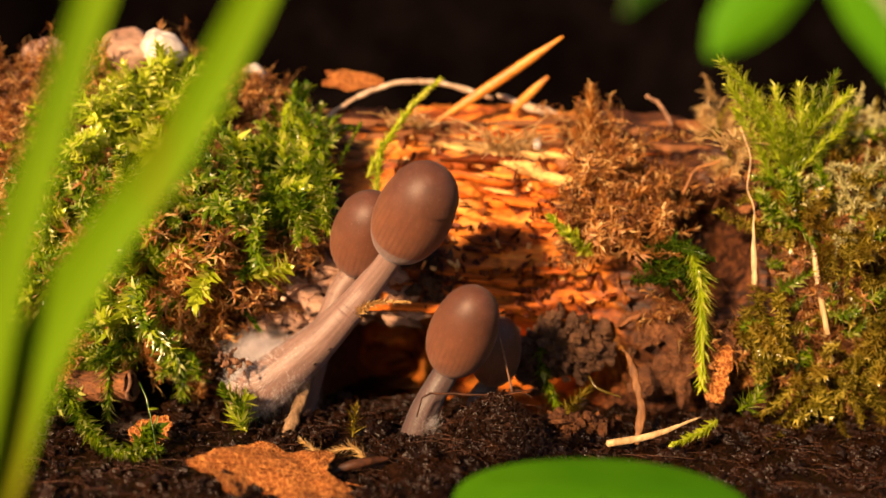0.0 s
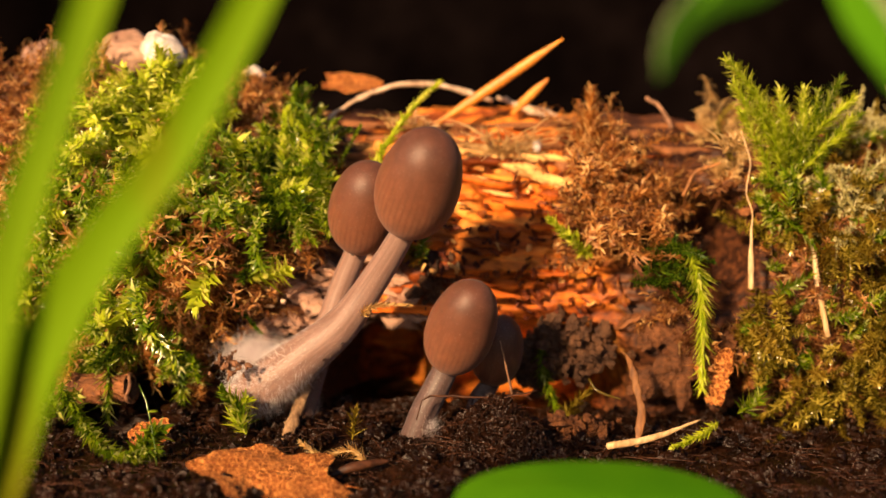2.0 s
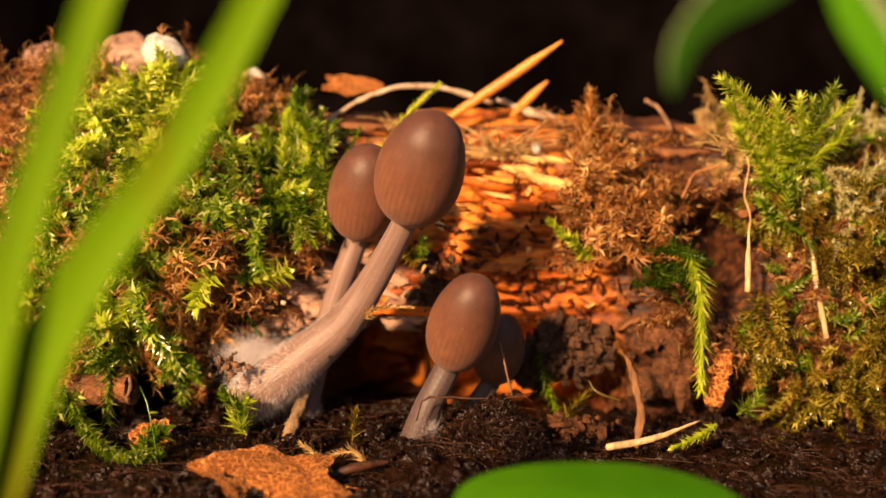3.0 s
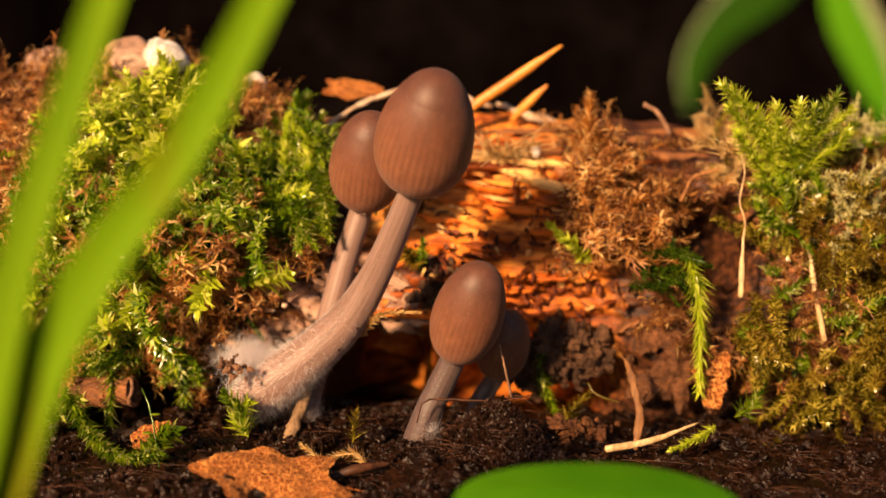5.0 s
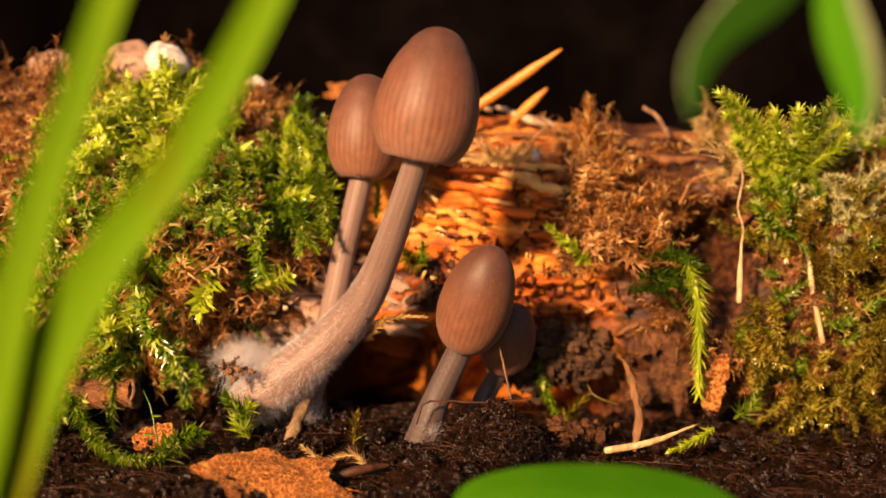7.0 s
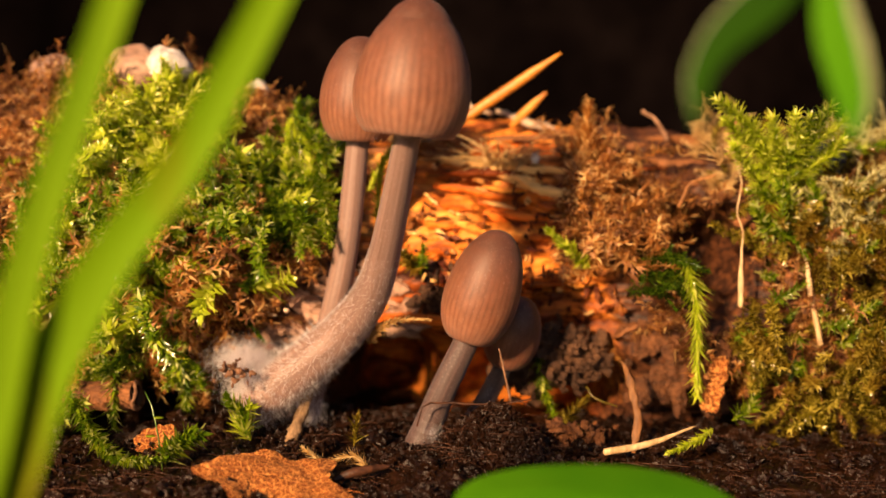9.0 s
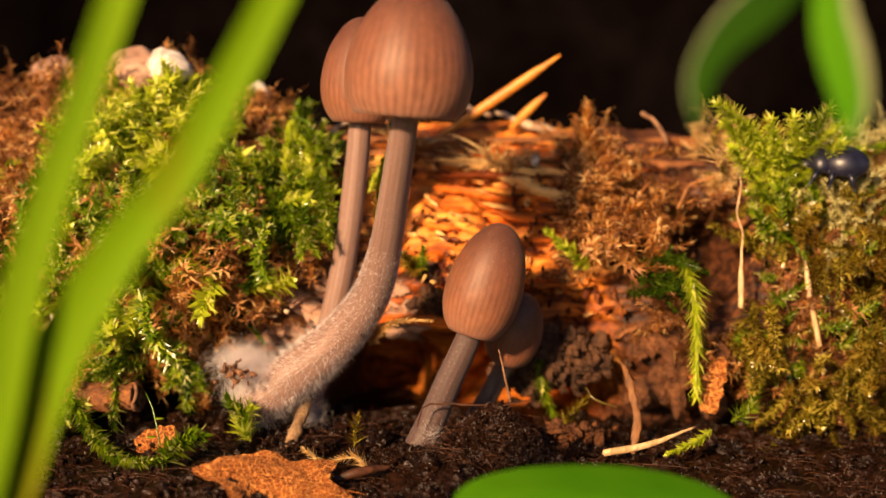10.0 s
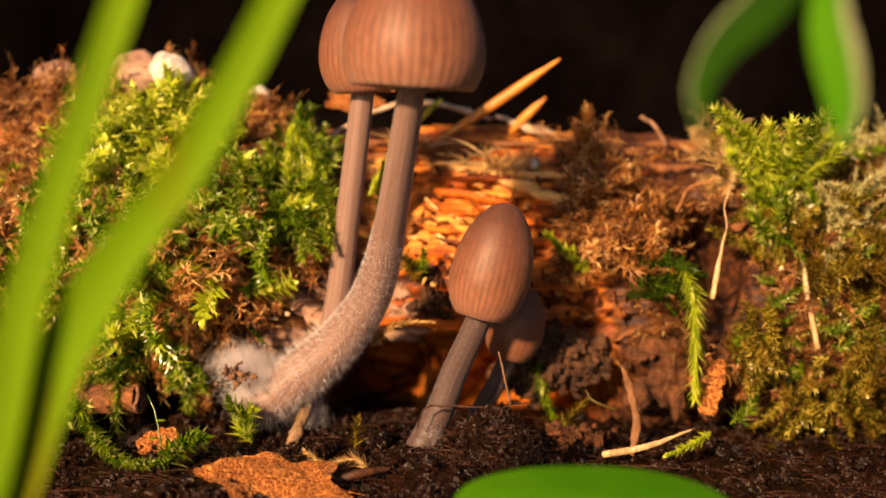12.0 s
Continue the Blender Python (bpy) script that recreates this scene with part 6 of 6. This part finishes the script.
# ---- the beetle ----
def beetle():
    ob = thing("beetle", (0, 0, 0), "glossy blue-black dung beetle crawling on the log", "beetle")

    def dome(name, centre, size, seed=0, cut=None, rings=14, sides=22):
        th = np.linspace(0.02, math.pi - 0.02, rings)
        ph = np.linspace(0, 2 * math.pi, sides, endpoint=False)
        d = np.stack([np.outer(np.cos(th), np.ones(sides)), np.outer(np.sin(th), np.cos(ph)), np.outer(np.sin(th), np.sin(ph))], -1).reshape(-1, 3)
        v = d * np.asarray(size, float)
        v[:, 2] = np.where(v[:, 2] < 0, v[:, 2] * 0.45, v[:, 2])
        groove = 0.05 * np.cos(9 * math.pi * np.clip(v[:, 1] / size[1], -1, 1)) if cut is not None else 0
        v[:, 2] += np.where(v[:, 2] > 0, groove, 0)
        if cut is not None:
            v[:, 1] = np.clip(v[:, 1] * cut, 0.04, None) * cut
        pile = Pile()
        pile.add(v + np.asarray(centre, float), grid_tris(rings, sides, True))
        return part(name, pile, SHELL, ob)

    dome("wing_case", (-1.8, 0, 2.0), (4.2, 3.4, 3.0), cut=1)
    dome("wing_case", (-1.8, 0, 2.0), (4.2, 3.4, 3.0), cut=-1)
    dome("thorax", (2.2, 0, 1.9), (2.2, 3.1, 2.2))
    dome("head", (4.5, 0, 1.4), (1.3, 1.5, 0.9))
    dome("belly", (-0.8, 0, 1.5), (4.4, 3.0, 1.4))
    for sx, reach in ((2.4, 1.0), (0.3, 0.2), (-2.2, -0.9)):
        for sy in (1, -1):
            pile = Pile()
            tube(pile, resample([(sx, sy * 2.0, 1.3), (sx + 0.6 * reach, sy * 3.6, 2.0), (sx + 1.4 * reach, sy * 4.6, 0.5), (sx + 1.9 * reach, sy * 5.3, 0.0)], 10), (0.6, 0.55, 0.5, 0.5, 0.55, 0.5, 0.4, 0.25, 0.18, 0.12), 6)
            part("leg", pile, SHELL, ob)
    for sy in (1, -1):
        pile = Pile()
        tube(pile, resample([(5.2, sy * 0.8, 1.5), (6.2, sy * 1.6, 1.9), (6.8, sy * 2.2, 1.8)], 8), (0.12, 0.12, 0.12, 0.12, 0.14, 0.2, 0.3, 0.2), 6)
        part("feeler", pile, SHELL, ob)
    return ob


crawler = beetle()
# time, x, y, z, heading, pitch
CRAWL = [
    (0, (86.61, 24, 39.75), 160, -20), (0.5, (87.42, 26, 40.76), 165, -20), (0.6, (57.07, 25, 45.54), 190, -25), (0.7, (71.33, 9, 41.34), 200, -35), (0.8, (71.91, 8, 40.67), 210, -40),
    (1.0, (72.13, 7, 38.32), 230, -40), (1.1, (82.33, 8, 38.09), 260, -30), (5.7, (89.22, 24, 44.45), 190, -20), (5.9, (78.95, 24, 45.33), 180, -20), (6.0, (68.6, 13, 44.9), 190, -25),
    (6.1, (72.34, 8, 41.14), 240, -35), (6.3, (76.41, 6, 33.76), 260, -40), (6.5, (71.56, 4, 37.51), 200, -30), (6.6, (78.25, 6, 35.78), 270, -30), (6.8, (88.38, 20, 36.82), 200, -20),
    (8.6, (90.62, 26, 45.24), 190, -20), (8.8, (66.6, 22, 44.99), 190, -25), (9.1, (66.02, 22, 45.27), 190, -25), (9.2, (58, 22, 45.96), 180, -25), (9.3, (58.69, 21, 45.63), 180, -25), (9.4, (37.96, 17, 44.39), 185, -25),
    (9.5, (68.0, 11, 45.2), 175, -25), (9.6, (70.17, 3, 33.56), 210, -35), (9.7, (66.11, 22, 45.44), 190, -25), (9.8, (66.17, 20, 45.56), 190, -25), (9.9, (66.4, 10, 45.4), 170, -25),
    (10.0, (66.4, 10, 45.4), 170, -25), (10.2, (89.2, 22, 49.95), 170, -20), (10.6, (89.3, 22, 50.06), 180, -20), (10.8, (58.86, 21, 45.64), 185, -30), (11.1, (58.9, 21, 45.73), 185, -30), (11.2, (48.04, 17, 45), 190, -35),
    (11.3, (40.51, 10, 39.58), 215, -45), (11.5, (38.92, 8, 36.43), 230, -50), (11.7, (35.07, 10, 38.81), 160, -40), (11.85, (45.14, 15, 43.23), 20, -30), (12, (57.95, 20, 45.34), 10, -30)]


# ---- what moves ----
def shift(ob, dx=0, dy=0, dz=0, rx=0, ry=0, rz=0):
    return Matrix.Translation(ob.location + Vector((dx, dy, dz)) * MM) @ pose(0, 0, 0, rx, ry, rz)


def motions():
    for m in (shroom_a, shroom_b, shroom_c, shroom_d):
        m.grow()
    walk(crawler, [(t, Matrix.Translation(Vector(at) * MM) @ pose(0, 0, 0, 35, 0, 0) @ pose(0, 0, 0, 0, 0, head)) for t, at, head, pitch in CRAWL])
    for k, ob in enumerate(swaying):
        walk(ob, [(t, shift(ob, rx=lean, ry=turn)) for t, lean, turn in ((0, 0, 0), (0.7, 1, 2), (1.5, 2, 3), (2.5, 6, 2), (3.1, 20, -3 - k % 3), (5.0, 22, -2), (6.0, 24, -3), (7.2, 26, -3), (9.0, 27, -4), (12.0, 29, -5))])
    walk(bent_straw, [(0, shift(bent_straw, 0.2, 0, 1.2, 0, -4, 0)), (2.5, shift(bent_straw, 0.3, 0, 0.8, 0, -2, 0)), (6.0, shift(bent_straw)), (9.0, shift(bent_straw, 0, 0, -0.6, 0, -1.5, 0)), (10.9, shift(bent_straw, 0.2, 0, -0.2, 0, -2, 0)),
                      (11.2, shift(bent_straw, 0.4, 0, 1.0, 0, 9, 0)), (12.0, shift(bent_straw, -0.2, 0, 1.2, 0, 8, 0))])
    walk(tip, [(0, shift(tip, -2.2, 0, 0.8)), (3, shift(tip, -1.6, 0, 0.6)), (6, shift(tip)), (9, shift(tip, 1.0, 0, -0.2)), (12, shift(tip, 1.6, 0, 0.0))])
    walk(curled, [(0, shift(curled, -4.0, 2, -3.0, 0, -25, 0)), (3, shift(curled, -3.5, 1.5, -2.2, 0, -20, 0)), (5.5, shift(curled, -1.8, 0.6, -0.8, 0, -8, 0)), (6.2, shift(curled)), (12, shift(curled))])
    for leaf, turns in ((hang_leaf, ((0, 36), (0.7, 30), (1.5, 20), (2.5, 10), (3.1, 8), (5, 1), (6, 0), (9, -3), (12, -5))), (hang_leaf_b, ((0, -17), (1.5, -16), (2.5, -13), (5, -6), (6, 0), (9, 4), (12, 7)))):
        walk(leaf, [(t, shift(leaf, 0.08 * t, ry=turn)) for t, turn in turns])
    walk(hang_leaf_c, [(t, shift(hang_leaf_c, dx, 0, dz, 0, turn, 0)) for t, dx, dz, turn in ((0, 0, 0, 0), (0.7, 0, 0.15, 2), (1.5, -0.1, 0.9, 8), (2.5, 0.3, 2.6, 18), (3.1, 0.9, 3.8, 24), (5, 2.2, 6.5, 40), (12, 2.2, 6.5, 40))])
    for k, ob in enumerate(puffs):
        dx = 1.4 if k < 5 else -0.6
        walk(ob, [(t, shift(ob, share * dx, share * 3.6, -0.8 * share)) for t, share in ((0, 1.9), (2, 1.4), (4, 1.0), (6, 0.6), (9, 0.2), (12, 0))])


motions()
